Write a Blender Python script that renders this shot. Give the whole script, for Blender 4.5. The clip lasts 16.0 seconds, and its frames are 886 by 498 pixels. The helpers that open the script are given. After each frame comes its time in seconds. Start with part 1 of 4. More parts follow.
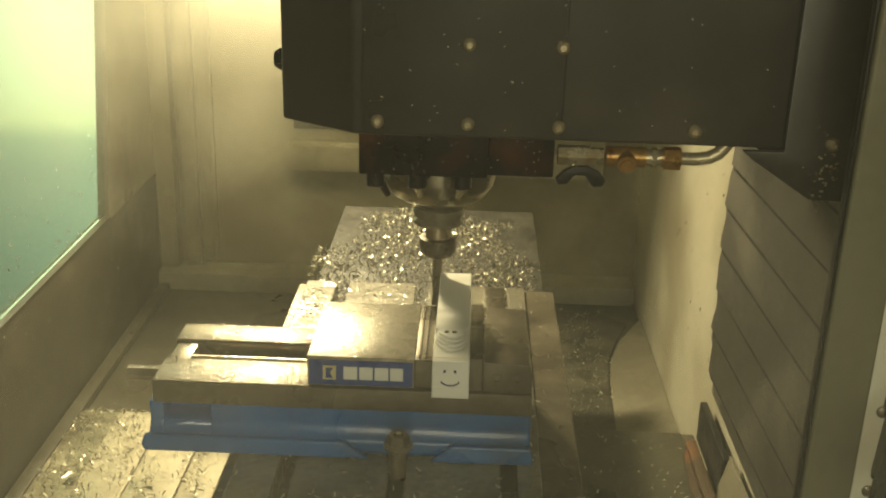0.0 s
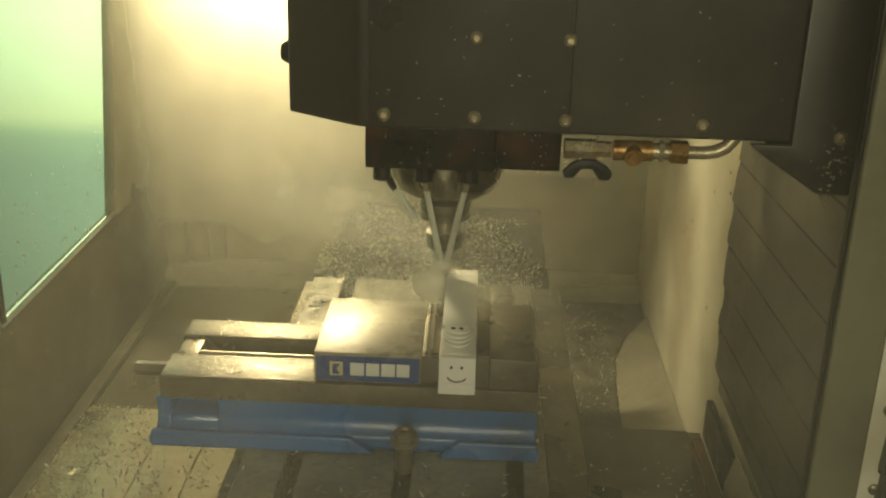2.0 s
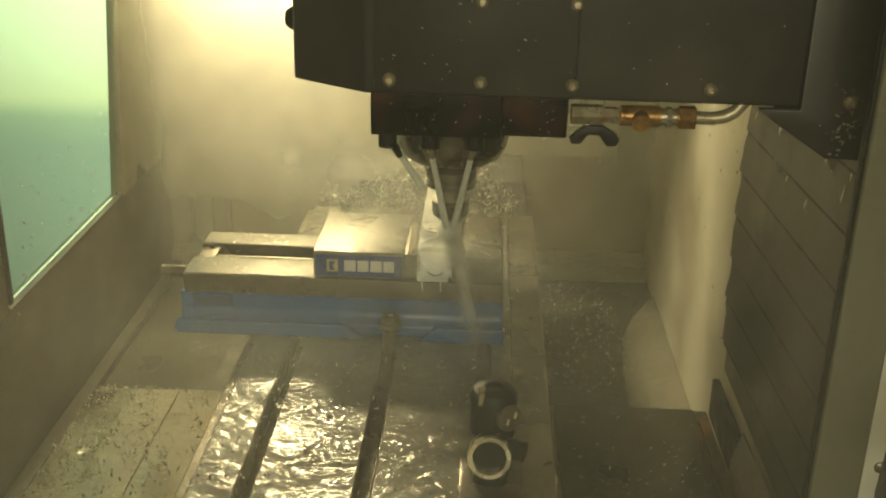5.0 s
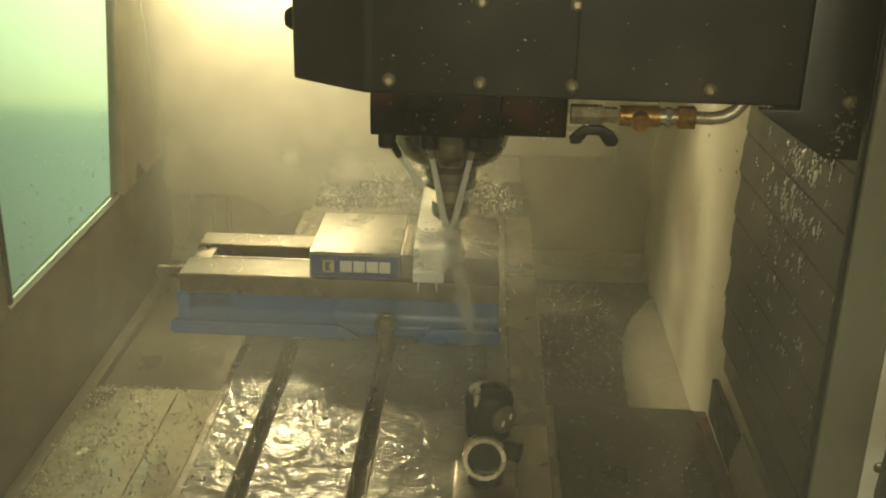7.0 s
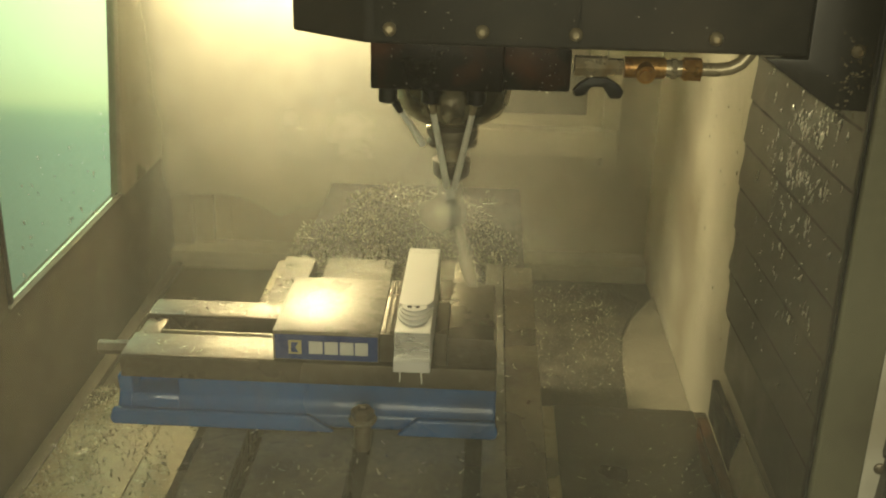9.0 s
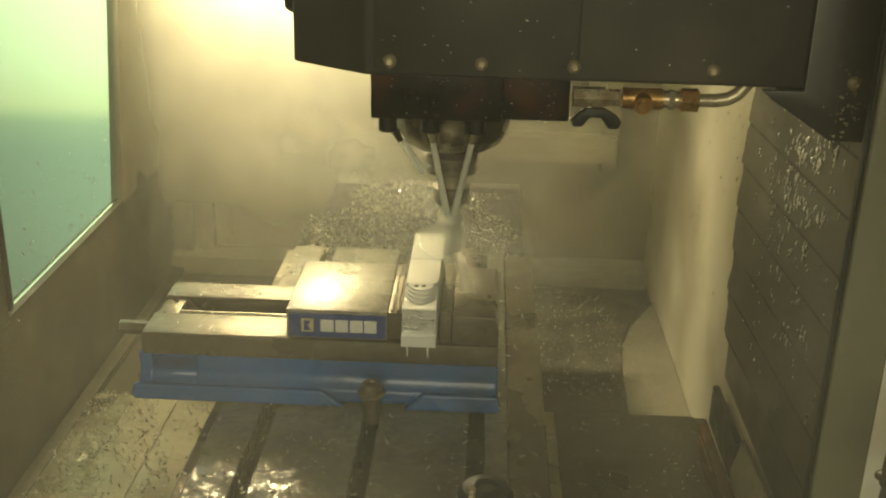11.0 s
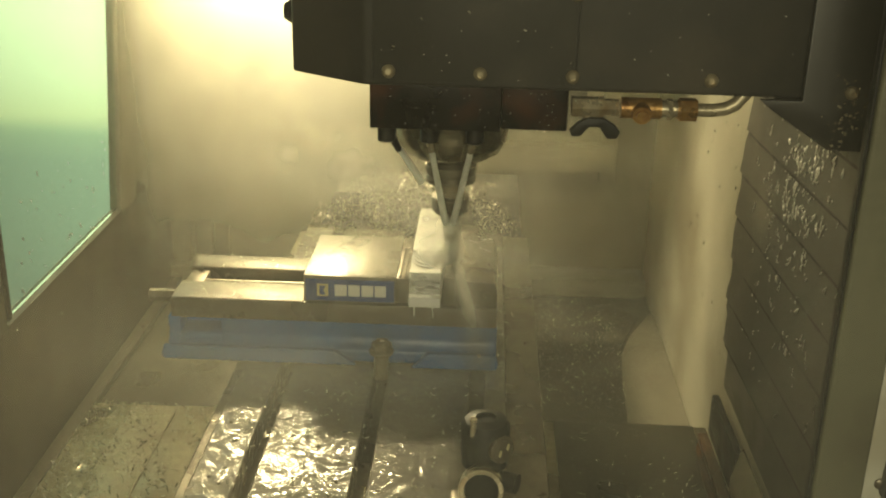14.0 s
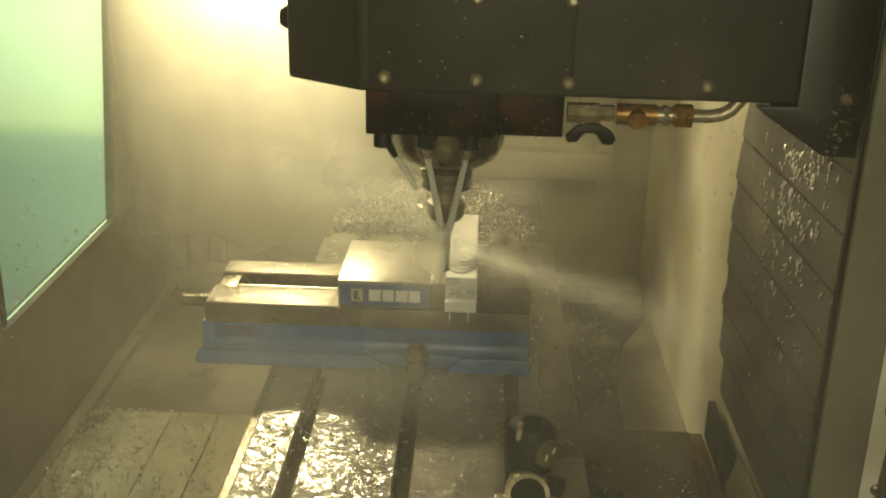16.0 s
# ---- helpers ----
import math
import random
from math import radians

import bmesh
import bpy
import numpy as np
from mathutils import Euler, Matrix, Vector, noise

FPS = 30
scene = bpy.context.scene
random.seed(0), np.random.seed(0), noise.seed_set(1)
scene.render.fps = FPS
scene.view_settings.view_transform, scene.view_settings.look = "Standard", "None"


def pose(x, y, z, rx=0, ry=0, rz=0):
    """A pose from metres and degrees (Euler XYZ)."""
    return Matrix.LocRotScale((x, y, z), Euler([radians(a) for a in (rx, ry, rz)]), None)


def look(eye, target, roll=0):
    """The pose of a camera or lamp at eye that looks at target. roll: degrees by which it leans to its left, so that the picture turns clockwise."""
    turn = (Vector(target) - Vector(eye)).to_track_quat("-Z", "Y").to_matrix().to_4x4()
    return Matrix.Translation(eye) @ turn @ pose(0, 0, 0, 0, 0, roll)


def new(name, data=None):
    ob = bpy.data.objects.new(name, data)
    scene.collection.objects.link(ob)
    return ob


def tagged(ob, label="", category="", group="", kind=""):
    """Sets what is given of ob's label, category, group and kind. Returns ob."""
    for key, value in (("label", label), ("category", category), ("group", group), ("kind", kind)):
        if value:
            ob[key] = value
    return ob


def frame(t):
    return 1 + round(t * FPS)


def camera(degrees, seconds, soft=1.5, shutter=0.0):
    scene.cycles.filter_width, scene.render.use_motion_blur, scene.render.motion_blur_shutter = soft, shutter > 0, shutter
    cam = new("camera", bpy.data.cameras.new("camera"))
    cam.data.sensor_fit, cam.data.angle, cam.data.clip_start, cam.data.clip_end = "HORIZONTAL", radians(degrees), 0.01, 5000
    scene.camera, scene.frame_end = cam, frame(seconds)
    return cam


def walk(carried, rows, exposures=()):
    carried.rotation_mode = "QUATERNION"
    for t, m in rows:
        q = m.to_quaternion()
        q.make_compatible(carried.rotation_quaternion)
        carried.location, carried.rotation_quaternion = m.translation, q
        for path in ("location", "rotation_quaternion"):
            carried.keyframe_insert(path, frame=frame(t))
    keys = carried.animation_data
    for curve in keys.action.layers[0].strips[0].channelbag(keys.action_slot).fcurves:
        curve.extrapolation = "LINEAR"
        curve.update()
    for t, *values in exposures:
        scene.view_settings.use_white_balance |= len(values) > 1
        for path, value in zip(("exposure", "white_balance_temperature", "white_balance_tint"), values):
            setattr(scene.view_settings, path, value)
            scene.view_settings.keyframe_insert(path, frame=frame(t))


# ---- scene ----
# seconds, turn, tilt, lean of the held camera, in degrees
HELD = [
    (0, -1.39, 20.74, 1.60),
    (0.5, -1.55, 20.77, 1.65),
    (1, -1.57, 20.90, 1.78),
    (1.5, -1.60, 21.11, 1.69),
    (2, -1.74, 20.89, 1.60),
    (2.5, -1.73, 20.94, 1.66),
    (3, -1.81, 21.15, 1.59),
    (3.5, -1.96, 21.51, 1.39),
    (4, -2.11, 21.81, 1.28),
    (6.5, -1.93, 21.99, 1.33),
    (7, -2.02, 21.95, 1.31),
    (7.5, -2.01, 21.93, 1.33),
    (8, -1.99, 21.89, 1.32),
    (8.5, -2.00, 21.90, 1.31),
    (9, -2.04, 21.92, 1.37),
    (11.5, -2.06, 21.44, 1.33),
    (12, -2.03, 21.30, 1.33),
    (12.5, -2.02, 21.29, 1.27),
    (13, -2.09, 21.25, 1.23),
    (13.5, -2.12, 21.14, 1.26),
    (14, -2.01, 21.12, 1.30),
    (14.5, -1.90, 21.08, 1.29),
    (15, -1.83, 20.89, 1.23),
    (15.5, -1.79, 20.77, 1.29),
    (16, -1.79, 20.79, 1.36),
]
# seconds, travel of the machine table along x and y, metres
TABLE = [
    (0, 0.0, -0.0),
    (0.5, -0.0196, 0.0039),
    (1, -0.041, 0.0045),
    (1.5, -0.046, 0.0012),
    (1.6, -0.032, 0.0015),
    (1.7, -0.018, 0.002),
    (1.8, -0.004, 0.002),
    (1.9, 0, 0.0023),
    (2, 0.0004, 0.0023),
    (2.5, -0.0097, 0.0044),
    (3, -0.0312, 0.0046),
    (3.5, -0.046, 0.0029),
    (3.8, -0.046, 0.01),
    (3.9, -0.0457, 0.052),
    (4, -0.0455, 0.1109),
    (4.1, -0.0455, 0.18),
    (4.2, -0.0455, 0.223),
    (4.7, -0.046, 0.231),
    (5.5, -0.025, 0.2288),
    (6.2, -0.001, 0.23),
    (6.3, -0.004, 0.2303),
    (6.4, -0.013, 0.2305),
    (6.5, -0.0455, 0.2306),
    (7, -0.0468, 0.2277),
    (7.5, -0.0251, 0.2288),
    (8, -0.0047, 0.23),
    (8.3, -0.003, 0.2296),
    (8.4, -0.012, 0.222),
    (8.5, -0.0239, 0.2097),
    (8.6, -0.035, 0.178),
    (8.7, -0.042, 0.115),
    (8.8, -0.047, 0.06),
    (8.9, -0.05, 0.022),
    (9, -0.0512, 0.0023),
    (9.2, -0.0507, 0.0025),
    (11.5, -0.0492, 0.098),
    (12, -0.0492, 0.1191),
    (12.5, -0.0492, 0.1396),
    (13, -0.0492, 0.1605),
    (13.5, -0.0492, 0.1815),
    (14, -0.0493, 0.2017),
    (14.5, -0.0494, 0.2229),
    (14.8, -0.0494, 0.227),
    (14.9, -0.0485, 0.2272),
    (15, -0.0388, 0.2273),
    (15.1, -0.004, 0.2268),
    (15.2, -0.0015, 0.2264),
    (15.5, -0.0013, 0.2261),
    (16, -0.0022, 0.2098),
]
# seconds, height of the spindle head over its lowest stand, metres
HEAD = [
    (0, 0.0), (0.5, 0.0021), (1, 0.0018), (1.3, 0.003), (1.4, 0.045), (1.5, 0.0665), (1.6, 0.0679), (1.7, 0.0679), (1.8, 0.055), (1.9, 0.026), (2, 0.004), (2.5, 0.0017), (3, 0.0019), (3.5, 0.0047), (3.6, 0.015), (3.7, 0.055), (3.8, 0.07), (4, 0.0716), (4.2, 0.069), (4.4, 0.05), (4.6, 0.018), (6.2, 0.018), (6.3, 0.06), (6.5, 0.0679), (6.6, 0.066), (6.8, 0.03), (6.9, 0.019), (7, 0.018), (7.5, 0.018), (8, 0.0182), (8.2, 0.02), (8.3, 0.05), (8.4, 0.069), (8.5, 0.071), (9, 0.0678), (9.1, 0.058), (9.2, 0.043), (11.5, 0.0428), (12, 0.043), (12.5, 0.0425), (13, 0.0429), (13.5, 0.0429), (14, 0.0424), (14.5, 0.0422), (14.7, 0.0425), (14.8, 0.05), (14.9, 0.068), (15, 0.071), (15.1, 0.07), (15.2, 0.058), (15.3, 0.0445), (15.5, 0.0425), (16, 0.0427)
]

EYE = Vector((0, 0, 0.64))


def held(turn, tilt, lean):
    a, b = radians(turn), radians(tilt)
    return look(EYE, EYE + Vector((math.sin(a) * math.cos(b), math.cos(a) * math.cos(b), -math.sin(b))), lean)


cam = camera(44.2, 16.0, soft=2.0, shutter=0.5)
walk(cam, [(t, held(a, b, c)) for t, a, b, c in HELD],
     exposures=[(0.0, 0.40, 6500, 8), (0.5, 0.54, 6500, 8), (1.0, 0.48, 6500, 8), (2.0, 0.37, 6500, 8), (4.0, 0.39, 6500, 8), (8.0, 0.44, 6500, 8), (12.5, 0.41, 6500, 8), (16.0, 0.30, 6500, 8)])

# ---- light: one work lamp high at the far end, daylight behind the door's pane, an added fill ----
world = bpy.data.worlds.new("world")
scene.world = world
world.use_nodes = True
bg = world.node_tree.nodes["Background"]
bg.inputs[0].default_value = (0.85, 0.9, 0.6, 1)
bg.inputs[1].default_value = 0.12


def area(name, m, sx, sy, power, colour):
    d = bpy.data.lights.new(name, "AREA")
    d.shape, d.size, d.size_y, d.energy, d.color = "RECTANGLE", sx, sy, power, colour
    ob = new(name, d)
    ob.matrix_world = m
    return ob


WARM = (1.0, 0.83, 0.46)
lamp = area("work_light", look((-0.43, 2.29, 0.70), (-0.24, 1.25, 0.0)), 0.16, 0.11, 25, WARM)
lamp.data.spread = radians(130)
# fill lamp added behind the camera; the door's pane is lit by what lies beyond it
area("camera_side_fill", look((0.05, -0.80, 0.75), (0.05, 1.2, 0.3)), 0.9, 0.8, 9.0, (1.0, 0.91, 0.60))


# ---- materials ----
def mat(name, base, rough=0.5, metal=0.0, vary=0.25, scale=8.0, fine=90.0, bump=0.15, dirt=None, dirt_amount=0.0, dirt_scale=5.0,
        rough_vary=0.15, stretch=(1, 1, 1), obj_random=0.0, alpha=None, coat=0.0):
    """A surface with broad stains, fine grain and relief."""
    m = bpy.data.materials.new(name)
    m.use_nodes = True
    n, l = m.node_tree.nodes, m.node_tree.links
    p = n["Principled BSDF"]
    tc = n.new("ShaderNodeTexCoord")
    mp = n.new("ShaderNodeMapping")
    mp.inputs["Scale"].default_value = stretch
    l.new(tc.outputs["Object"], mp.inputs[0])
    big, small = n.new("ShaderNodeTexNoise"), n.new("ShaderNodeTexNoise")
    big.inputs["Scale"].default_value, small.inputs["Scale"].default_value = scale, fine
    big.inputs["Detail"].default_value, small.inputs["Detail"].default_value = 6, 4
    l.new(mp.outputs[0], big.inputs[0])
    l.new(mp.outputs[0], small.inputs[0])
    add = n.new("ShaderNodeMath")
    add.operation = "ADD"
    l.new(big.outputs[0], add.inputs[0])
    l.new(small.outputs[0], add.inputs[1])
    rng = n.new("ShaderNodeMapRange")
    rng.inputs[1].default_value, rng.inputs[2].default_value = 0.6, 1.4
    rng.inputs[3].default_value, rng.inputs[4].default_value = 1 - vary, 1 + vary
    l.new(add.outputs[0], rng.inputs[0])
    mul = n.new("ShaderNodeVectorMath")
    mul.operation = "SCALE"
    mul.inputs[0].default_value = base
    l.new(rng.outputs[0], mul.inputs["Scale"])
    colour = mul.outputs[0]
    if dirt:
        dn = n.new("ShaderNodeTexNoise")
        dn.inputs["Scale"].default_value, dn.inputs["Detail"].default_value = dirt_scale, 8
        l.new(mp.outputs[0], dn.inputs[0])
        ramp = n.new("ShaderNodeMapRange")
        ramp.inputs[1].default_value, ramp.inputs[2].default_value = 0.62 - dirt_amount * 0.5, 0.72
        l.new(dn.outputs[0], ramp.inputs[0])
        mix = n.new("ShaderNodeMix")
        mix.data_type = "RGBA"
        l.new(ramp.outputs[0], mix.inputs[0])
        l.new(colour, mix.inputs[6])
        mix.inputs[7].default_value = (*dirt, 1)
        colour = mix.outputs[2]
    if obj_random:
        oi = n.new("ShaderNodeObjectInfo")
        r2 = n.new("ShaderNodeMapRange")
        r2.inputs[3].default_value, r2.inputs[4].default_value = 1 - obj_random, 1 + obj_random
        l.new(oi.outputs["Random"], r2.inputs[0])
        m2 = n.new("ShaderNodeVectorMath")
        m2.operation = "SCALE"
        l.new(colour, m2.inputs[0])
        l.new(r2.outputs[0], m2.inputs["Scale"])
        colour = m2.outputs[0]
    l.new(colour, p.inputs["Base Color"])
    rr = n.new("ShaderNodeMapRange")
    rr.inputs[1].default_value, rr.inputs[2].default_value = 0.3, 0.7
    rr.inputs[3].default_value, rr.inputs[4].default_value = max(0.02, rough - rough_vary), min(1, rough + rough_vary)
    l.new(big.outputs[0], rr.inputs[0])
    l.new(rr.outputs[0], p.inputs["Roughness"])
    p.inputs["Metallic"].default_value = metal
    p.inputs["Coat Weight"].default_value = coat
    if bump:
        b = n.new("ShaderNodeBump")
        b.inputs["Strength"].default_value, b.inputs["Distance"].default_value = bump, 0.002
        l.new(add.outputs[0], b.inputs["Height"])
        l.new(b.outputs[0], p.inputs["Normal"])
    return m


def clear(name, colour, amount, scale, low=0.35, high=0.75, stretch=(1, 1, 1), soft_edge=True):
    """Fine droplets in the air: mostly clear, scattering the rest. It thins out to nothing at the rim of its sheet."""
    m = bpy.data.materials.new(name)
    m.use_nodes = True
    n, l = m.node_tree.nodes, m.node_tree.links
    n.remove(n["Principled BSDF"])
    out = n["Material Output"]
    tc, mp, no = n.new("ShaderNodeTexCoord"), n.new("ShaderNodeMapping"), n.new("ShaderNodeTexNoise")
    mp.inputs["Scale"].default_value = stretch
    no.inputs["Scale"].default_value, no.inputs["Detail"].default_value = scale, 2.5
    l.new(tc.outputs["Object"], mp.inputs[0])
    l.new(mp.outputs[0], no.inputs[0])
    r = n.new("ShaderNodeMapRange")
    r.inputs[1].default_value, r.inputs[2].default_value, r.inputs[4].default_value = low, high, amount
    l.new(no.outputs[0], r.inputs[0])
    fac = r.outputs[0]
    if soft_edge:
        at = n.new("ShaderNodeAttribute")
        at.attribute_name = "thickness"
        mu = n.new("ShaderNodeMath")
        mu.operation = "MULTIPLY"
        l.new(fac, mu.inputs[0])
        l.new(at.outputs["Fac"], mu.inputs[1])
        fac = mu.outputs[0]
    tr, di, tl = n.new("ShaderNodeBsdfTransparent"), n.new("ShaderNodeBsdfDiffuse"), n.new("ShaderNodeBsdfTranslucent")
    half, mx = n.new("ShaderNodeMixShader"), n.new("ShaderNodeMixShader")
    di.inputs[0].default_value = tl.inputs[0].default_value = (*colour, 1)
    half.inputs[0].default_value = 0.5
    l.new(di.outputs[0], half.inputs[1])
    l.new(tl.outputs[0], half.inputs[2])
    l.new(fac, mx.inputs[0])
    l.new(tr.outputs[0], mx.inputs[1])
    l.new(half.outputs[0], mx.inputs[2])
    l.new(mx.outputs[0], out.inputs[0])
    return m


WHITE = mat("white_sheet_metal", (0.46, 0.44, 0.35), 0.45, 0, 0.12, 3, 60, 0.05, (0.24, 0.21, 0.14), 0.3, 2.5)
# the walls' stained off-white again, with weak light put into its base colour
END_WALL = mat("shaded_stained_end_wall", (0.35, 0.33, 0.255), 0.5, 0, 0.14, 3, 60, 0.05, (0.19, 0.165, 0.11), 0.35, 2.5)
GREY = mat("grey_sheet_metal", (0.30, 0.29, 0.23), 0.4, 0, 0.15, 4, 60, 0.05, (0.14, 0.12, 0.09), 0.3, 3)
SPINDLE = mat("polished_spindle_steel", (0.34, 0.31, 0.235), 0.24, 0.9, 0.2, 20, 160, 0.08, (0.14, 0.11, 0.06), 0.2, 14)
BED = mat("grimy_chip_bed", (0.026, 0.024, 0.018), 0.6, 0.0, 0.4, 30, 160, 0.6, (0.012, 0.011, 0.008), 0.4, 18)
SLUDGE = mat("dark_sludge", (0.05, 0.046, 0.034), 0.5, 0.0, 0.45, 24, 140, 0.7, (0.11, 0.10, 0.072), 0.3, 12)
# grime on the edge strip; on the off-white chute, shade put into the colour
STAINED_SHADED = mat("grimy_shaded_sheet", (0.21, 0.195, 0.145), 0.5, 0, 0.3, 4, 60, 0.08, (0.10, 0.09, 0.06), 0.35, 4)
BLACK = mat("black_paint", (0.036, 0.034, 0.029), 0.38, 0, 0.3, 6, 160, 0.06, (0.07, 0.06, 0.045), 0.1, 6)
DARK = mat("dark_anodised_metal", (0.012, 0.010, 0.010), 0.35, 0.2, 0.3, 14, 160, 0.08, (0.09, 0.03, 0.015), 0.08, 14)
DOOR = mat("door_panel_paint", (0.055, 0.05, 0.036), 0.45, 0, 0.25, 4, 60, 0.05, (0.12, 0.105, 0.07), 0.15, 6)
BELLOWS = mat("way_cover_metal", (0.075, 0.072, 0.066), 0.42, 0.3, 0.2, 5, 90, 0.08, (0.13, 0.12, 0.10), 0.15, 4, obj_random=0.18)
WET = mat("wet_plate_metal", (0.36, 0.33, 0.235), 0.30, 0.6, 0.35, 9, 80, 0.6, (0.12, 0.10, 0.07), 0.25, 5, rough_vary=0.15)
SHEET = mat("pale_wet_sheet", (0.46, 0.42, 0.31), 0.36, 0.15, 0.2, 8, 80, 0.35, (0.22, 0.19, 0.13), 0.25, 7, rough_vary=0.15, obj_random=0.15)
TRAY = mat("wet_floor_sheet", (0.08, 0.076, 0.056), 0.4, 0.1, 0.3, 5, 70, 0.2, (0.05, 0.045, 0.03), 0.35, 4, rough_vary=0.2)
IRON = mat("ground_cast_iron", (0.22, 0.202, 0.155), 0.55, 0.05, 0.3, 40, 120, 0.4, (0.08, 0.07, 0.05), 0.35, 7, rough_vary=0.1, coat=1.0)
IRON.node_tree.nodes["Principled BSDF"].inputs["Specular IOR Level"].default_value = 0.25

def ripples(m, broad, fine, strength, depth, gloss=0.035):
    """Coolant standing on a level face: the wet coat ripples, in waves and in drops."""
    n, l = m.node_tree.nodes, m.node_tree.links
    tc, add, b = n.new("ShaderNodeTexCoord"), n.new("ShaderNodeMath"), n.new("ShaderNodeBump")
    add.operation = "MULTIPLY_ADD"
    add.inputs[1].default_value = 0.28
    for socket, scale in ((2, broad), (0, fine)):
        no = n.new("ShaderNodeTexNoise")
        no.inputs["Scale"].default_value, no.inputs["Detail"].default_value, no.inputs["Distortion"].default_value = scale, 1.5, 1.2
        l.new(tc.outputs["Object"], no.inputs[0])
        l.new(no.outputs[0], add.inputs[socket])
    b.inputs["Strength"].default_value, b.inputs["Distance"].default_value = strength, depth
    l.new(add.outputs[0], b.inputs["Height"])
    p = n["Principled BSDF"]
    l.new(b.outputs[0], p.inputs["Coat Normal"])
    p.inputs["Coat Roughness"].default_value = gloss
    p.inputs["Coat IOR"].default_value = 1.5


ripples(IRON, 22, 62, 1.0, 0.0055, 0.12)
STEEL = mat("ground_steel", (0.25, 0.225, 0.172), 0.24, 0.38, 0.2, 14, 120, 0.5, (0.15, 0.12, 0.085), 0.2, 12, rough_vary=0.08)
JAW = mat("wet_ground_jaw", (0.27, 0.242, 0.186), 0.31, 0.08, 0.2, 14, 120, 0.3, (0.15, 0.12, 0.085), 0.2, 12, rough_vary=0.08, coat=0.8)
ripples(JAW, 60, 170, 1.0, 0.0026)
JAW.node_tree.nodes["Principled BSDF"].inputs["Specular IOR Level"].default_value = 0.3
POST = mat("post_paint", (0.17, 0.168, 0.11), 0.42, 0, 0.15, 4, 70, 0.05, (0.09, 0.08, 0.055), 0.2, 5)
PANEL = mat("off_white_panel_paint", (0.74, 0.73, 0.62), 0.4, 0, 0.08, 3, 60, 0.04, (0.42, 0.38, 0.27), 0.15, 5)
BROWN = mat("oily_steel", (0.17, 0.145, 0.105), 0.32, 0.5, 0.25, 10, 120, 0.15, (0.08, 0.065, 0.045), 0.25, 9)
BLOCK = mat("stained_black_block", (0.009, 0.006, 0.0045), 0.35, 0.2, 0.5, 20, 200, 0.15, (0.08, 0.03, 0.014), 0.2, 16)
BLOCK.node_tree.nodes["Principled BSDF"].inputs["Specular IOR Level"].default_value = 0.2
BLUE = mat("blue_enamel", (0.013, 0.125, 0.42), 0.22, 0, 0.2, 8, 140, 0.25, (0.03, 0.08, 0.2), 0.2, 7, coat=0.3)
RAIL = mat("worn_rail_steel", (0.18, 0.15, 0.105), 0.36, 0.2, 0.25, 14, 120, 0.5, (0.10, 0.08, 0.055), 0.3, 12, rough_vary=0.1, coat=0.7)
ripples(RAIL, 60, 170, 1.0, 0.0026)
RAIL.node_tree.nodes["Principled BSDF"].inputs["Specular IOR Level"].default_value = 0.2
LABEL = mat("blue_label", (0.02, 0.055, 0.24), 0.35, 0, 0.1, 30, 200, 0.0)
LETTER = mat("white_print", (0.75, 0.76, 0.72), 0.5, 0, 0.06, 30, 200, 0.0)
GOLD = mat("pale_gold_print", (0.55, 0.5, 0.28), 0.5, 0, 0.06, 30, 200, 0.0)
INK = mat("blue_ink", (0.03, 0.03, 0.14), 0.6, 0, 0.1, 30, 200, 0.0)
ALU = mat("milled_aluminium", (0.86, 0.86, 0.82), 0.46, 0.3, 0.06, 20, 240, 0.08, stretch=(1, 6, 1))
MILLED = mat("freshly_milled_aluminium", (0.62, 0.62, 0.57), 0.28, 0.85, 0.08, 30, 300, 0.1, stretch=(1, 1, 5))
CHIP = mat("aluminium_chip", (0.64, 0.62, 0.52), 0.32, 0.7, 0.5, 120, 400, 0.0, (0.12, 0.105, 0.08), 0.25, 70)
BRASS = mat("stained_brass", (0.40, 0.24, 0.08), 0.34, 0.6, 0.35, 30, 200, 0.3, (0.20, 0.08, 0.02), 0.4, 35)
PIPE = mat("bright_pipe", (0.46, 0.40, 0.27), 0.28, 0.5, 0.15, 30, 200, 0.05)
NICKEL = mat("nickel_plate", (0.52, 0.46, 0.32), 0.25, 0.6, 0.25, 30, 200, 0.1, (0.30, 0.2, 0.09), 0.3, 25)
RUBBER = mat("black_rubber", (0.012, 0.012, 0.011), 0.45, 0, 0.2, 20, 200, 0.1)
RUBBER.node_tree.nodes["Principled BSDF"].inputs["Specular IOR Level"].default_value = 0.3
GLASS_RING = mat("dark_lens", (0.01, 0.011, 0.012), 0.08, 0, 0.1, 20, 200, 0.0)
RUST = mat("rusty_edge", (0.07, 0.045, 0.025), 0.7, 0.1, 0.5, 30, 150, 0.4, (0.17, 0.075, 0.03), 0.25, 12)
JET = clear("coolant_jet", (0.97, 0.97, 0.90), 0.97, 60, -0.6, 0.5, (1, 1, 0.2), False)
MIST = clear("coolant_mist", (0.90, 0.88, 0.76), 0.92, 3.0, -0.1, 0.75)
NEAR_GLARE_VEIL = clear("near_glare_veil", (0.88, 0.86, 0.74), 0.09, 2.2, 0.0, 0.6)
MID_MIST = clear("drifting_mist", (0.88, 0.86, 0.74), 0.42, 4.5, 0.28, 0.8)
WATER = mat("wet_bead", (0.24, 0.22, 0.17), 0.08, 0.15, 0.1, 60, 200, 0.0, rough_vary=0.03)
DROP = mat("coolant_drop", (0.95, 0.94, 0.88), 0.34, 0.8, 0.1, 60, 200, 0.0)
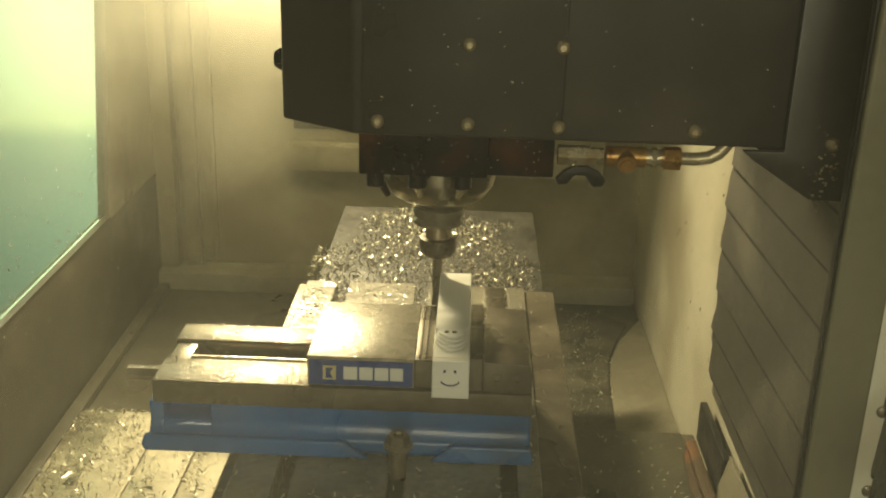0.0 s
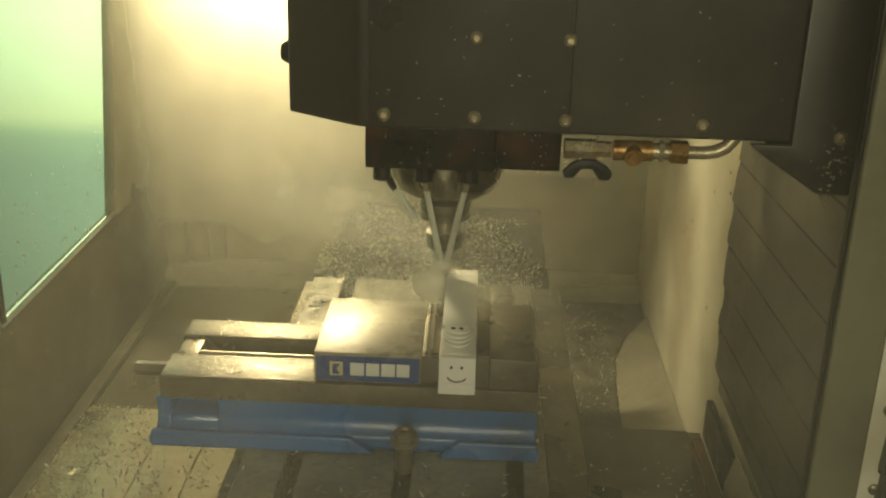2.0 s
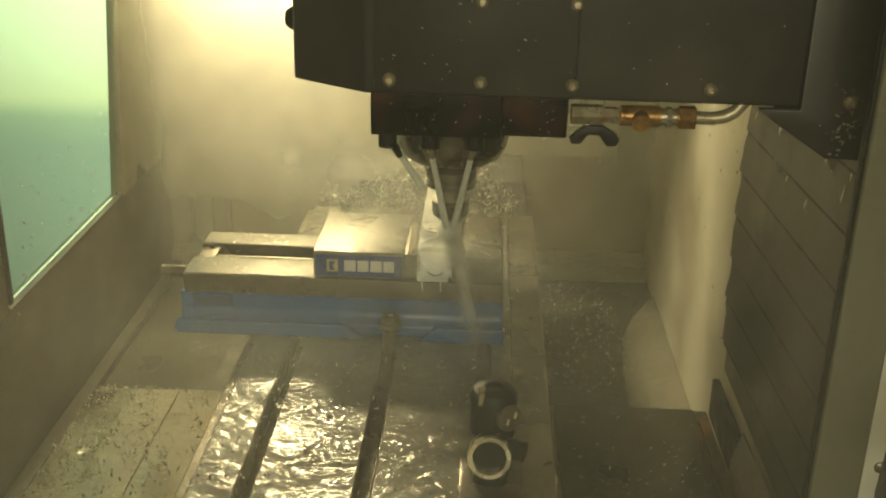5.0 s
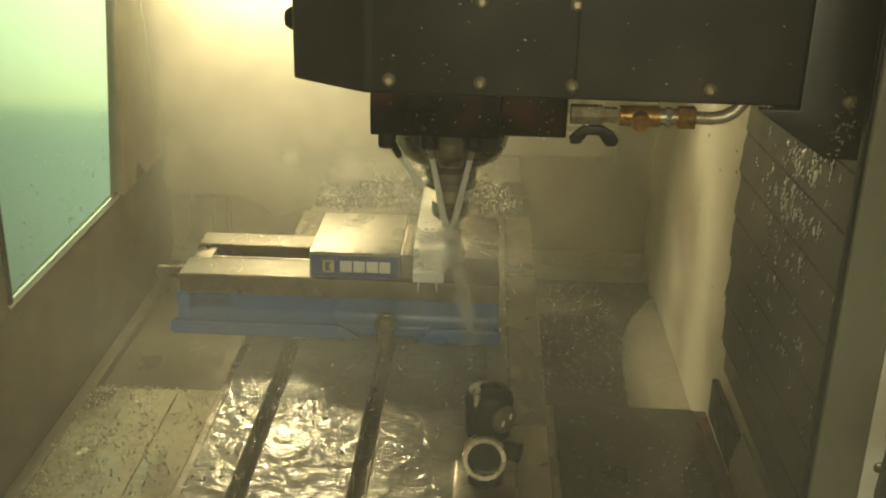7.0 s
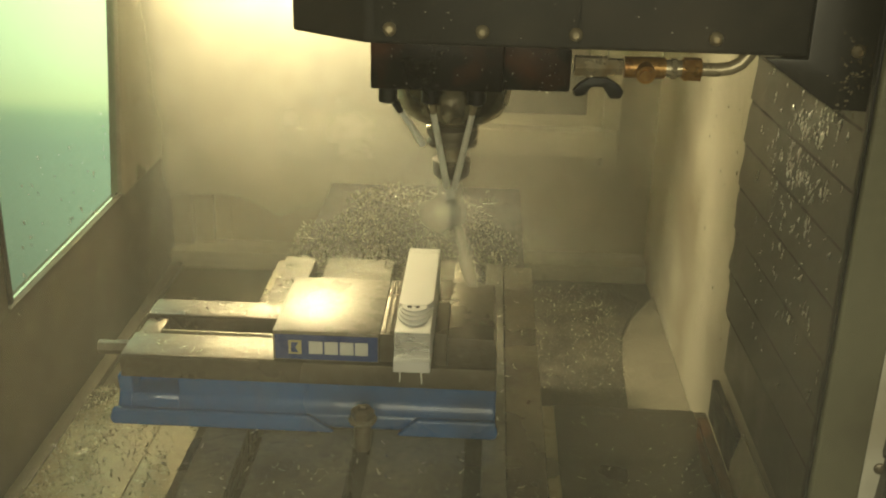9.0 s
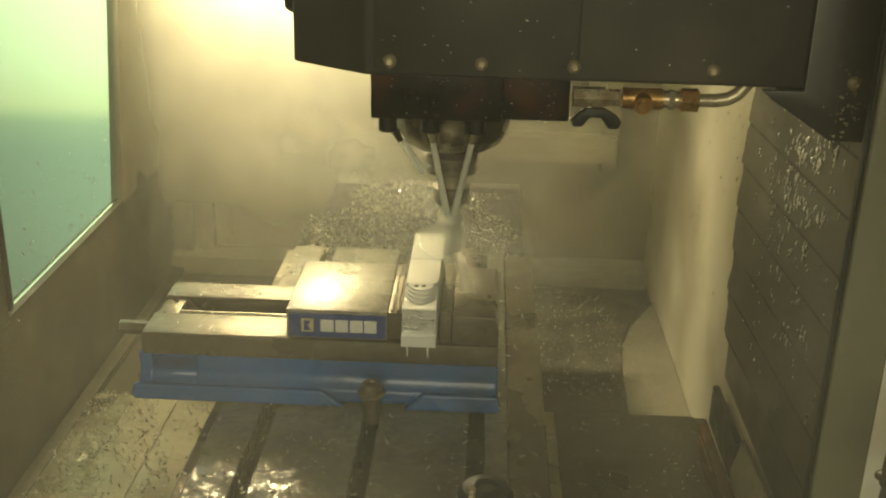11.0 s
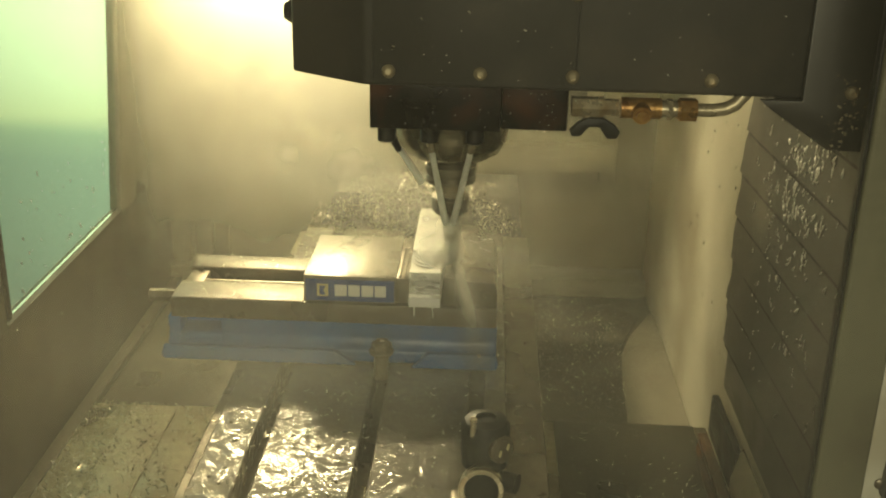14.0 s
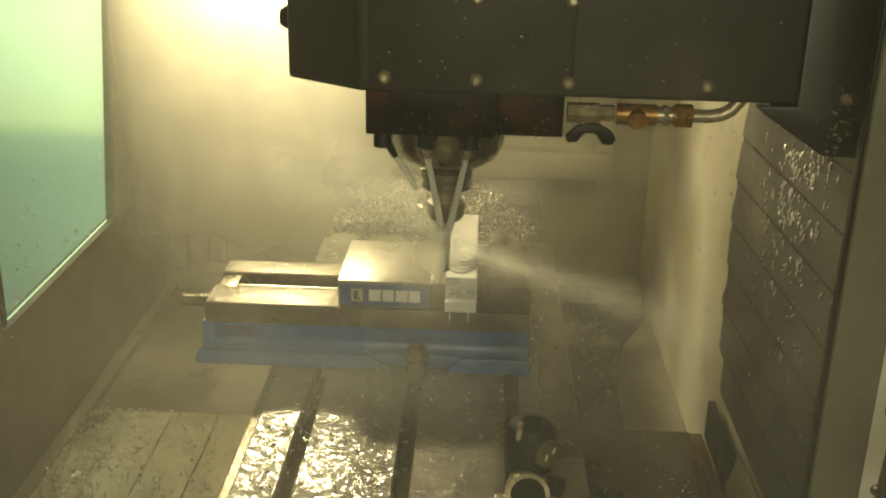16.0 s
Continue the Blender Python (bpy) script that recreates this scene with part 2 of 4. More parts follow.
PLUME = clear("spray_plume", (0.92, 0.91, 0.82), 0.72, 14, 0.2, 0.75)
SPRAY = clear("coolant_spray", (0.92, 0.91, 0.82), 0.62, 18, 0.05, 0.62)

pane = bpy.data.materials.new("door_glass")
pane.use_nodes = True
pp = pane.node_tree.nodes["Principled BSDF"]
pp.inputs["Base Color"].default_value = (0.75, 0.92, 0.80, 1)
pp.inputs["Transmission Weight"].default_value = 1.0
pp.inputs["Roughness"].default_value = 0.12
pp.inputs["IOR"].default_value = 1.1

beyond = bpy.data.materials.new("workshop_daylight")
beyond.use_nodes = True
bn, bl = beyond.node_tree.nodes, beyond.node_tree.links
bn.remove(bn["Principled BSDF"])
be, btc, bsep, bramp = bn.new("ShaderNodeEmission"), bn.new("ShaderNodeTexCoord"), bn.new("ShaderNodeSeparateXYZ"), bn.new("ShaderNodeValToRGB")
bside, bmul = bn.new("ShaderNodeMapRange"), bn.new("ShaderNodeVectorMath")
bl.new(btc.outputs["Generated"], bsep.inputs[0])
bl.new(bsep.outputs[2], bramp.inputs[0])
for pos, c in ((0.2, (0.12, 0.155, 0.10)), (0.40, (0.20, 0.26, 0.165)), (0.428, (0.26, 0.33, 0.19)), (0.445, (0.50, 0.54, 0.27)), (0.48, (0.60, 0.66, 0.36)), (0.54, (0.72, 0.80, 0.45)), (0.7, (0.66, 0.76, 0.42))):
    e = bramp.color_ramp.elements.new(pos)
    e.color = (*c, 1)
# the backdrop's glow is graded brighter towards the machine's far end
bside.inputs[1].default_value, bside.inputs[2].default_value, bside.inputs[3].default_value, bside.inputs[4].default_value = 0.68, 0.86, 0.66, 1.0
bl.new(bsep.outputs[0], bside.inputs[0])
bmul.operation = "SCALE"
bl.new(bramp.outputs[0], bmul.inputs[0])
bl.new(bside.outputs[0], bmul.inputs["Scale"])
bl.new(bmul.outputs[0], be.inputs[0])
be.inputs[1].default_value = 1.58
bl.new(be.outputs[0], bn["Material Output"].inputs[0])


# ---- shapes ----
def box(bm, x0, x1, y0, y1, z0, z1, bevel=0.0, seg=2):
    b = bmesh.new()
    vs = [b.verts.new((x, y, z)) for x in (x0, x1) for y in (y0, y1) for z in (z0, z1)]
    for f in ((0, 1, 3, 2), (4, 6, 7, 5), (0, 4, 5, 1), (2, 3, 7, 6), (0, 2, 6, 4), (1, 5, 7, 3)):
        b.faces.new([vs[i] for i in f])
    if bevel:
        bmesh.ops.bevel(b, geom=b.edges[:], offset=bevel, segments=seg, affect="EDGES", profile=0.6)
    return join(bm, b)


def join(bm, b):
    me = bpy.data.meshes.new("tmp")
    b.to_mesh(me)
    b.free()
    bm.from_mesh(me)
    bpy.data.meshes.remove(me)
    return bm


def prism(bm, outline, axis, a, b, bevel=0.0, seg=2):
    """An outline of (u, v) pairs, pushed along an axis from a to b. u, v are the other two axes in order."""
    t = bmesh.new()
    def put(u, v, w):
        return {"x": (w, u, v), "y": (u, w, v), "z": (u, v, w)}[axis]
    lo = [t.verts.new(put(u, v, a)) for u, v in outline]
    hi = [t.verts.new(put(u, v, b)) for u, v in outline]
    t.faces.new(lo)
    t.faces.new(hi[::-1])
    for i in range(len(lo)):
        j = (i + 1) % len(lo)
        t.faces.new((lo[i], hi[i], hi[j], lo[j]))
    bmesh.ops.recalc_face_normals(t, faces=t.faces[:])
    if bevel:
        bmesh.ops.bevel(t, geom=t.edges[:], offset=bevel, segments=seg, affect="EDGES", profile=0.6)
    return join(bm, t)


def lathe(bm, centre, profile, way=(0, 0, 1), seg=32):
    """Turns (radius, height) pairs round an axis."""
    t = bmesh.new()
    q = Vector(way).to_track_quat("Z", "Y").to_matrix()
    rings = []
    for r, h in profile:
        rings.append([t.verts.new(Vector(centre) + q @ Vector((r * math.cos(2 * math.pi * i / seg), r * math.sin(2 * math.pi * i / seg), h))) for i in range(seg)])
    for a, b in zip(rings, rings[1:]):
        for i in range(seg):
            j = (i + 1) % seg
            t.faces.new((a[i], a[j], b[j], b[i]))
    t.faces.new(rings[0][::-1])
    t.faces.new(rings[-1])
    bmesh.ops.recalc_face_normals(t, faces=t.faces[:])
    return join(bm, t)


def rod(bm, p, q, r, r2=None, seg=16):
    p, q = Vector(p), Vector(q)
    return lathe(bm, p, [(r, 0), (r if r2 is None else r2, (q - p).length)], q - p, seg)


def tube(bm, points, r, seg=12):
    for p, q in zip(points, points[1:]):
        rod(bm, p, q, r, seg=seg)
    for p in points[1:-1]:
        t = bmesh.new()
        bmesh.ops.create_icosphere(t, subdivisions=2, radius=r, matrix=Matrix.Translation(p))
        join(bm, t)
    return bm


def part(name, bm, material, parent=None, label="", smooth=True):
    me = bpy.data.meshes.new(name)
    bm.to_mesh(me)
    bm.free()
    me.materials.append(material)
    ob = new(name, me)
    if smooth:
        me.shade_smooth()
        me.set_sharp_from_angle(angle=radians(35))
    if parent:
        root = parent.parent or parent
        me.transform(Matrix.Translation(-root.location))
        ob.parent = parent
    if label:
        ob["label"] = label
    return ob


def thing(name, at, label, category, group="", kind=""):
    ob = new(name)
    ob.location = at
    ob.empty_display_size = 0.05
    return tagged(ob, label, category, group, kind)


def B():
    return bmesh.new()


# ---- the enclosure ----
BACK, LEFT, RIGHT, FLOOR, PLATE = 2.62, -0.78, 0.425, -0.458, -0.31


def structure(name, bm, material, label, smooth=True):
    return tagged(part(name, bm, material, None, label, smooth), kind="structure")


def enclosure():
    structure("floor", box(B(), -0.9, 0.75, -0.8, 2.75, FLOOR - 0.02, FLOOR), TRAY, "wet painted sheet metal floor of the machine enclosure")
    back = structure("wall_back", box(B(), -0.9, 0.6, BACK, BACK + 0.02, FLOOR, 1.25), END_WALL, "stained off-white sheet metal end wall, darkened in its colour for weak light")
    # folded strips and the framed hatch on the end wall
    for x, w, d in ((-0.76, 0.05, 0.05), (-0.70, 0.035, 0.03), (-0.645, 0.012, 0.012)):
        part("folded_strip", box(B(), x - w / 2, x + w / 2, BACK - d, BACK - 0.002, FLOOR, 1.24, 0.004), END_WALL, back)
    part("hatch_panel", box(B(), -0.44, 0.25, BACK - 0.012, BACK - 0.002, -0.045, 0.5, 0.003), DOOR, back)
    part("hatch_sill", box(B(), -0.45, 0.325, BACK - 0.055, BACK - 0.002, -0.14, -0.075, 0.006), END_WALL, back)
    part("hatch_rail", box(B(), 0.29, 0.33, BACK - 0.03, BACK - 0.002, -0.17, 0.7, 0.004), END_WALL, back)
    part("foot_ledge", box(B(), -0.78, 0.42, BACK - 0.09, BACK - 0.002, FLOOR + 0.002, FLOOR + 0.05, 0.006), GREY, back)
    structure("wall_right", box(B(), RIGHT, RIGHT + 0.02, 1.0, BACK, FLOOR, 1.25), WHITE, "dirty off-white sheet metal side wall")
    bm = B()
    rows = []
    for y, toe in ((1.2, 0.29), (1.66, 0.30), (1.93, 0.309), (2.10, 0.317), (2.22, 0.330), (2.32, 0.360), (2.42, 0.408)):
        rows.append([bm.verts.new(p) for p in ((0.4235, y, -0.437), (toe, y, FLOOR + 0.002), (0.4235, y, FLOOR + 0.002))])
    for p, q in zip(rows, rows[1:]):
        for k in range(3):
            bm.faces.new((p[k], q[k], q[(k + 1) % 3], p[(k + 1) % 3]))
    bm.faces.new(rows[0])
    bm.faces.new(rows[-1][::-1])
    bmesh.ops.recalc_face_normals(bm, faces=bm.faces[:])
    structure("chute", bm, STAINED_SHADED, "sloping off-white chip chute along the side wall, its colour darkened for shade", smooth=False)
    tagged(part("sludge", prism(B(), [(-0.55, 1.66), (0.296, 1.66), (0.305, 1.93), (0.313, 2.10), (0.325, 2.22), (0.354, 2.32), (0.39, 2.42), (0.30, 2.50), (0.12, 2.47), (-0.10, 2.51), (-0.33, 2.46), (-0.50, 2.40), (-0.53, 2.1)], "z", FLOOR + 0.0006, FLOOR + 0.004), SLUDGE, None, smooth=False), "dark sludge of coolant and fine chips on the floor", "sludge", kind="stuff")
    # unseen roof, added to keep outside light from the enclosure
    structure("ceiling", box(B(), -0.9, 0.75, -0.8, 2.75, 1.25, 1.27), GREY, "unseen painted sheet metal roof, added to close the enclosure")
    # unseen end wall added behind the camera, with an opening for the fill lamp
    bm = box(B(), -0.9, -0.42, -0.84, -0.82, FLOOR, 1.25)
    box(bm, 0.52, 0.75, -0.84, -0.82, FLOOR, 1.25)
    box(bm, -0.42, 0.52, -0.84, -0.82, FLOOR, 0.33)
    box(bm, -0.42, 0.52, -0.84, -0.82, 1.17, 1.25)
    structure("wall_camera_side", bm, GREY, "unseen painted sheet metal end wall, open where the fill lamp stands")
    # unseen wall, added to close the near side against outside light
    structure("wall_near_side", box(B(), 0.62, 0.64, -0.8, 1.0, FLOOR, 1.25), GREY, "unseen painted sheet metal side wall, added to close the enclosure")
    # the sliding door: lower panel, frame, glass
    door = structure("door_1", box(B(), LEFT - 0.03, LEFT, -0.8, BACK, FLOOR, -0.154, 0.004), DOOR, "dark painted sliding door with a large green-lit pane")
    def lean(z):
        return 2.216 + 0.2 * (z + 0.15)
    part("far_stile", prism(B(), [(lean(-0.163), -0.163), (BACK, -0.163), (BACK, 1.25), (lean(1.25), 1.25)], "x", LEFT - 0.03, LEFT, 0.004), GREY, door)
    part("near_stile", box(B(), LEFT - 0.03, LEFT, -0.8, 1.62, -0.163, 1.25, 0.004), DOOR, door)
    part("glazing_bead", box(B(), LEFT - 0.026, LEFT + 0.003, 1.62, 2.214, -0.1535, -0.1500, 0.0012), DOOR, door)
    part("gasket", box(B(), LEFT - 0.026, LEFT + 0.004, 1.62, 1.634, -0.144, 1.24, 0.003), RUBBER, door)
    g = part("pane", prism(B(), [(1.634, -0.1495), (lean(-0.1495) - 0.002, -0.1495), (lean(1.24) - 0.002, 1.24), (1.634, 1.24)], "x", LEFT - 0.018, LEFT - 0.010), pane, door, "wet greenish safety glass pane")
    g.visible_shadow = False
    structure("backdrop", box(B(), -2.6, -0.92, 3.10, 3.11, -1.6, 1.6), beyond, "glowing backdrop for the pale green workshop daylight beyond the door")
    # dark bracket and light sill below the door
    structure("trim_1", box(B(), LEFT + 0.002, LEFT + 0.03, 1.2, 2.60, FLOOR + 0.002, FLOOR + 0.02, 0.004), TRAY, "folded sheet metal sill along the door")
    # raised cover plates under the table, with lapped seams
    plate = structure("way_cover_plate", box(B(), -0.66, 0.40, 0.2, 1.655, PLATE - 0.14, PLATE, 0.004), WET, "wet steel way cover plate strewn with chips")
    for i, (x0, x1) in enumerate(((-0.590, -0.512), (-0.509, -0.432), (-0.429, -0.374), (-0.371, -0.30))):
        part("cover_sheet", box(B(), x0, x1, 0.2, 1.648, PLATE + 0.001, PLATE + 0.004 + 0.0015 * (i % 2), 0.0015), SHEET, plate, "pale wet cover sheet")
    # a darker sheet over the plate right of the table
    part("cover_sheet", box(B(), 0.138, 0.3765, 0.2, 1.652, PLATE + 0.001, PLATE + 0.003, 0.0008), TRAY, plate, "dark cover sheet")
    part("edge_strip", box(B(), 0.378, 0.396, 0.4, 1.62, PLATE + 0.001, PLATE + 0.010, 0.003), RUST, plate, "rusty edge strip")
    part("edge_strip", prism(B(), [(0.397, PLATE + 0.001), (0.397, PLATE + 0.03), (0.409, -0.228), (0.4125, -0.228), (0.4125, PLATE + 0.001)], "y", 0.957, 1.452, 0.002), STAINED_SHADED, plate, "pale stained strip below the column cover")
    part("rust_patch", prism(B(), [(0.371, 1.35), (0.3765, 1.33), (0.3765, 1.60), (0.368, 1.57), (0.362, 1.47)], "z", PLATE + 0.0032, PLATE + 0.0045), RUST, plate, "rust stain on the cover plate")
    part("dark_strip", box(B(), 0.400, 0.412, 1.455, 1.64, PLATE + 0.001, -0.238, 0.003), RUBBER, plate, "dark strip below the column cover")
    # fixed foot of the telescopic column cover
    structure("cover_foot", box(B(), 0.4145, 0.4225, 0.9, 1.632, -0.216, 1.24, 0.002), BELLOWS, "dark grey fixed foot of the column cover")
    # frame post beside the camera's opening
    post = structure("post", box(B(), 0.336, 0.3845, 0.928, 0.948, FLOOR, 1.24, 0.004, 3), POST, "olive grey folded steel frame post")
    part("seal", box(B(), 0.3325, 0.3358, 0.932, 0.944, FLOOR + 0.002, 1.23, 0.002), RUBBER, post)
    side = structure("wall_front", box(B(), 0.385, 0.64, 0.935, 0.955, FLOOR, 1.24, 0.002), PANEL, "off-white sheet metal panel with dark screws")
    for z in (0.048, 0.136, 0.30, 0.47):
        part("screw", lathe(B(), (0.402, 0.935, z), [(0.006, -0.001), (0.006, 0.002), (0.003, 0.004)], (0, -1, 0), 14), BROWN, side)


# ---- telescopic column cover: it travels with the head ----
LAP, LAP_LOW, LAP_RISE = 0.0695, -0.1690, -0.044


def cover_face(y, z):
    """How far out a lapped panel stands: each is proudest at its lower edge."""
    u = ((z - LAP_LOW - LAP_RISE * (y - 1.6)) / LAP) % 1.0
    return 0.4015 + 0.0042 * u


def worn_end(z):
    return 1.640 + 0.006 * math.sin(z * 21) + 0.004 * math.sin(z * 47 + 1) + 0.002 * math.sin(z * 130) - 0.02 * (z < -0.12)


def column_cover():
    cover = thing("column_cover", (0.41, 1.3, 0.0), "dark grey telescopic column cover with lapped wet panels", "machine cover", kind="structure")
    for i in range(20):
        z = LAP_LOW + i * LAP
        o = [(worn_end(z + LAP * k / 8), z + LAP * k / 8) for k in range(9)] + [(0.92, z + LAP - 0.68 * LAP_RISE), (0.92, z - 0.68 * LAP_RISE)]
        t = bmesh.new()
        lo = [t.verts.new((0.4015 + 0.0042 * (k if k < 9 else (8, 0)[k - 9]) / 8, u, v)) for k, (u, v) in enumerate(o)]
        hi = [t.verts.new((0.413, u, v)) for u, v in o]
        t.faces.new(lo)
        t.faces.new(hi[::-1])
        for a in range(len(lo)):
            b = (a + 1) % len(lo)
            t.faces.new((lo[a], hi[a], hi[b], lo[b]))
        bmesh.ops.triangulate(t, faces=[f for f in t.faces if len(f.verts) > 4])
        bmesh.ops.recalc_face_normals(t, faces=t.faces[:])
        part("panel", t, BELLOWS, cover, smooth=False)
        # rubber wiper under the panel's lower edge, also drawing the lap's dark shadow
        o = [(worn_end(z) - 0.012, z - 0.0045), (worn_end(z) - 0.012, z - 0.0003), (0.93, z - 0.67 * LAP_RISE - 0.0003), (0.93, z - 0.67 * LAP_RISE - 0.0045)]
        part("wiper_and_lap_shadow", prism(B(), o, "x", 0.4022, 0.4054), RUBBER, cover)
    return cover


# ---- the machine table and what rides on it ----
RIDERS = []


def rides(ob):
    RIDERS.append((ob, ob.location.copy()))
    return ob


def mill_table():
    t = rides(thing("machine_table", (-0.06, 0.94, PLATE + 0.001), "wet cast iron milling machine table with long slots and chips", "machine table"))
    edges = [(-0.243, -0.196), (-0.178, -0.076), (-0.058, 0.044), (0.062, 0.088)]
    for a, b in edges:
        part("table_top", box(B(), a, b, 0.35, 1.535, -0.032, 0.0, 0.0012, 1), IRON, t)
    part("gutter", box(B(), -0.255, -0.2435, 0.35, 1.535, -0.032, -0.006, 0.0012, 1), BROWN, t)
    part("gutter", box(B(), 0.0885, 0.132, 0.35, 1.535, -0.032, -0.005, 0.0012, 1), BROWN, t)
    part("table_body", box(box(B(), -0.252, 0.128, 0.352, 1.533, -0.075, -0.0325, 0.003), -0.19, 0.07, 0.40, 1.48, PLATE + 0.001, -0.0755), BROWN, t)
    part("end_cover", box(B(), -0.25, 0.128, 1.537, 2.08, -0.075, -0.062, 0.003), BED, t, "sheet metal cover buried in chips")
    return t


def vise():
    v = rides(thing("machine_vise", (-0.13, 1.115, 0.0), "blue enamelled machine vise with steel bed, bolted to the table", "vise"))
    n, f = 1.046, 1.192
    # casting: foot, waist and shoulder
    o = [(n - 0.004, 0.0005), (n - 0.008, 0.006), (n - 0.008, 0.018), (n - 0.002, 0.024), (n + 0.002, 0.032), (n, 0.054), (f, 0.054), (f + 0.006, 0.018), (f + 0.006, 0.0005)]
    # a pocket is cast into the near side by the screw's end
    bm = prism(B(), o, "x", -0.276, 0.076, 0.0035, 3)
    prism(bm, o, "x", -0.343, -0.326, 0.0035, 3)
    prism(bm, [(n - 0.004, 0.0005), (n - 0.008, 0.006), (n - 0.008, 0.018), (n - 0.002, 0.024), (n + 0.001, 0.033), (n + 0.03, 0.035), (n + 0.03, 0.054), (f, 0.054), (f + 0.006, 0.018), (f + 0.006, 0.0005)], "x", -0.328, -0.274, 0.0015, 1)
    part("base", bm, BLUE, v)
    part("front_rail", box(B(), -0.337, 0.0752, n - 0.004, 1.100, 0.0545, 0.080, 0.0018), BROWN, v, "oily brown steel rail")
    part("rear_rail", box(B(), -0.337, 0.0752, 1.145, f, 0.0545, 0.080, 0.0018), BROWN, v, "oily brown steel rail")
    part("rail_face", box(B(), -0.336, -0.1685, n - 0.002, 1.098, 0.0802, 0.0812, 0.0004), RAIL, v, "worn ground way")
    part("rail_face", box(B(), -0.336, -0.1685, 1.147, f - 0.002, 0.0802, 0.0812, 0.0004), RAIL, v, "worn ground way")
    part("end_stop", box(B(), -0.334, -0.31, 1.1005, 1.1445, 0.0545, 0.078, 0.002), BROWN, v)
    part("screw", rod(rod(B(), (-0.386, 1.115, 0.052), (-0.335, 1.115, 0.052), 0.0085, seg=6), (-0.335, 1.115, 0.066), (-0.17, 1.115, 0.066), 0.011), STEEL, v, "steel vise screw")
    # moving jaw
    jaw = part("moving_jaw", box(B(), -0.168, -0.0525, n, f, 0.0815, 0.1165, 0.0016), JAW, v, "bright ground steel jaw")
    part("name_plate", box(B(), -0.1655, -0.054, n - 0.0016, n - 0.0002, 0.0835, 0.1125), LABEL, jaw, "blue name plate")
    part("logo", box(B(), -0.1505, -0.1365, n - 0.003, n - 0.0018, 0.0905, 0.1065), GOLD, jaw, "pale square maker's mark")
    part("logo_mark", prism(B(), [(-0.1475, 0.0925), (-0.1475, 0.1045), (-0.1395, 0.1045), (-0.1430, 0.0985), (-0.1395, 0.0925)], "y", n - 0.0036, n - 0.0031), LABEL, jaw)
    for x0, x1 in ((-0.1285, -0.1135), (-0.1115, -0.0970), (-0.0950, -0.0800), (-0.0785, -0.0645)):
        part("name_bar", box(B(), x0, x1, n - 0.0030, n - 0.0018, 0.091, 0.106, 0.0005), LETTER, jaw, "white block of the maker's name")
    plate = box(B(), -0.0522, -0.0318, n + 0.004, f + 0.003, 0.0815, 0.1145, 0.001)
    for x in (-0.0475, -0.0415):
        box(plate, x - 0.0009, x + 0.0009, n + 0.006, f, 0.1146, 0.1168, 0.0003, 1)
    part("jaw_plate", plate, BROWN, v, "hard steel jaw plate")
    # fixed jaw
    part("jaw_plate", box(B(), 0.0068, 0.021, n + 0.002, f + 0.003, 0.0805, 0.1185, 0.001), BROWN, v, "hard steel jaw plate")
    part("fixed_jaw", prism(B(), [(0.0212, 0.0805), (0.0212, 0.1165), (0.071, 0.1150), (0.0745, 0.1), (0.0745, 0.0805)], "y", n - 0.001, f + 0.001, 0.0018, 2), BROWN, v, "oily brown steel jaw")
    part("work_stop", box(B(), 0.022, 0.048, 1.1965, 1.272, 0.0008, 0.110, 0.003), BROWN, v, "oily steel stop block")
    for x, z in ((0.036, 0.098), (0.058, 0.098)):
        part("jaw_screw", lathe(B(), (x, 1.0448, z), [(0.0062, 0), (0.0062, 0.0012), (0.0035, 0.0012), (0.003, 0.0002)], (0, -1, 0), 18), BROWN, v)
    # foot flanges, cut away round the clamping stud
    part("foot_flange", prism(B(), [(-0.347, 0.0008), (-0.350, 0.008), (-0.346, 0.021), (-0.128, 0.021), (-0.100, 0.0008)], "y", 1.0295, 1.0377, 0.0038, 4), BLUE, v)
    part("foot_flange", prism(B(), [(-0.032, 0.0008), (-0.010, 0.022), (0.076, 0.022), (0.079, 0.008), (0.077, 0.0008)], "y", 1.0285, 1.0377, 0.0038, 4), BLUE, v)
    return v


def clamp_bolt():
    c = rides(thing("clamp_bolt", (-0.066, 1.004, 0.0), "oily steel stud with nut and washer in a table slot", "bolt"))
    part("stud", rod(B(), (-0.066, 1.004, 0.0006), (-0.066, 1.004, 0.034), 0.0095), BROWN, c)
    part("washer", lathe(B(), (-0.066, 1.004, 0.0342), [(0.0150, 0), (0.0155, 0.003), (0.012, 0.005)], seg=28), STEEL, c)
    part("nut", lathe(B(), (-0.066, 1.004, 0.0393), [(0.0125, 0), (0.0125, 0.008), (0.010, 0.010), (0.006, 0.010), (0.005, 0.007)], seg=6), BROWN, c)
    return c


FACE = (-0.0312, 0.0062, 0.972, 0.9805)


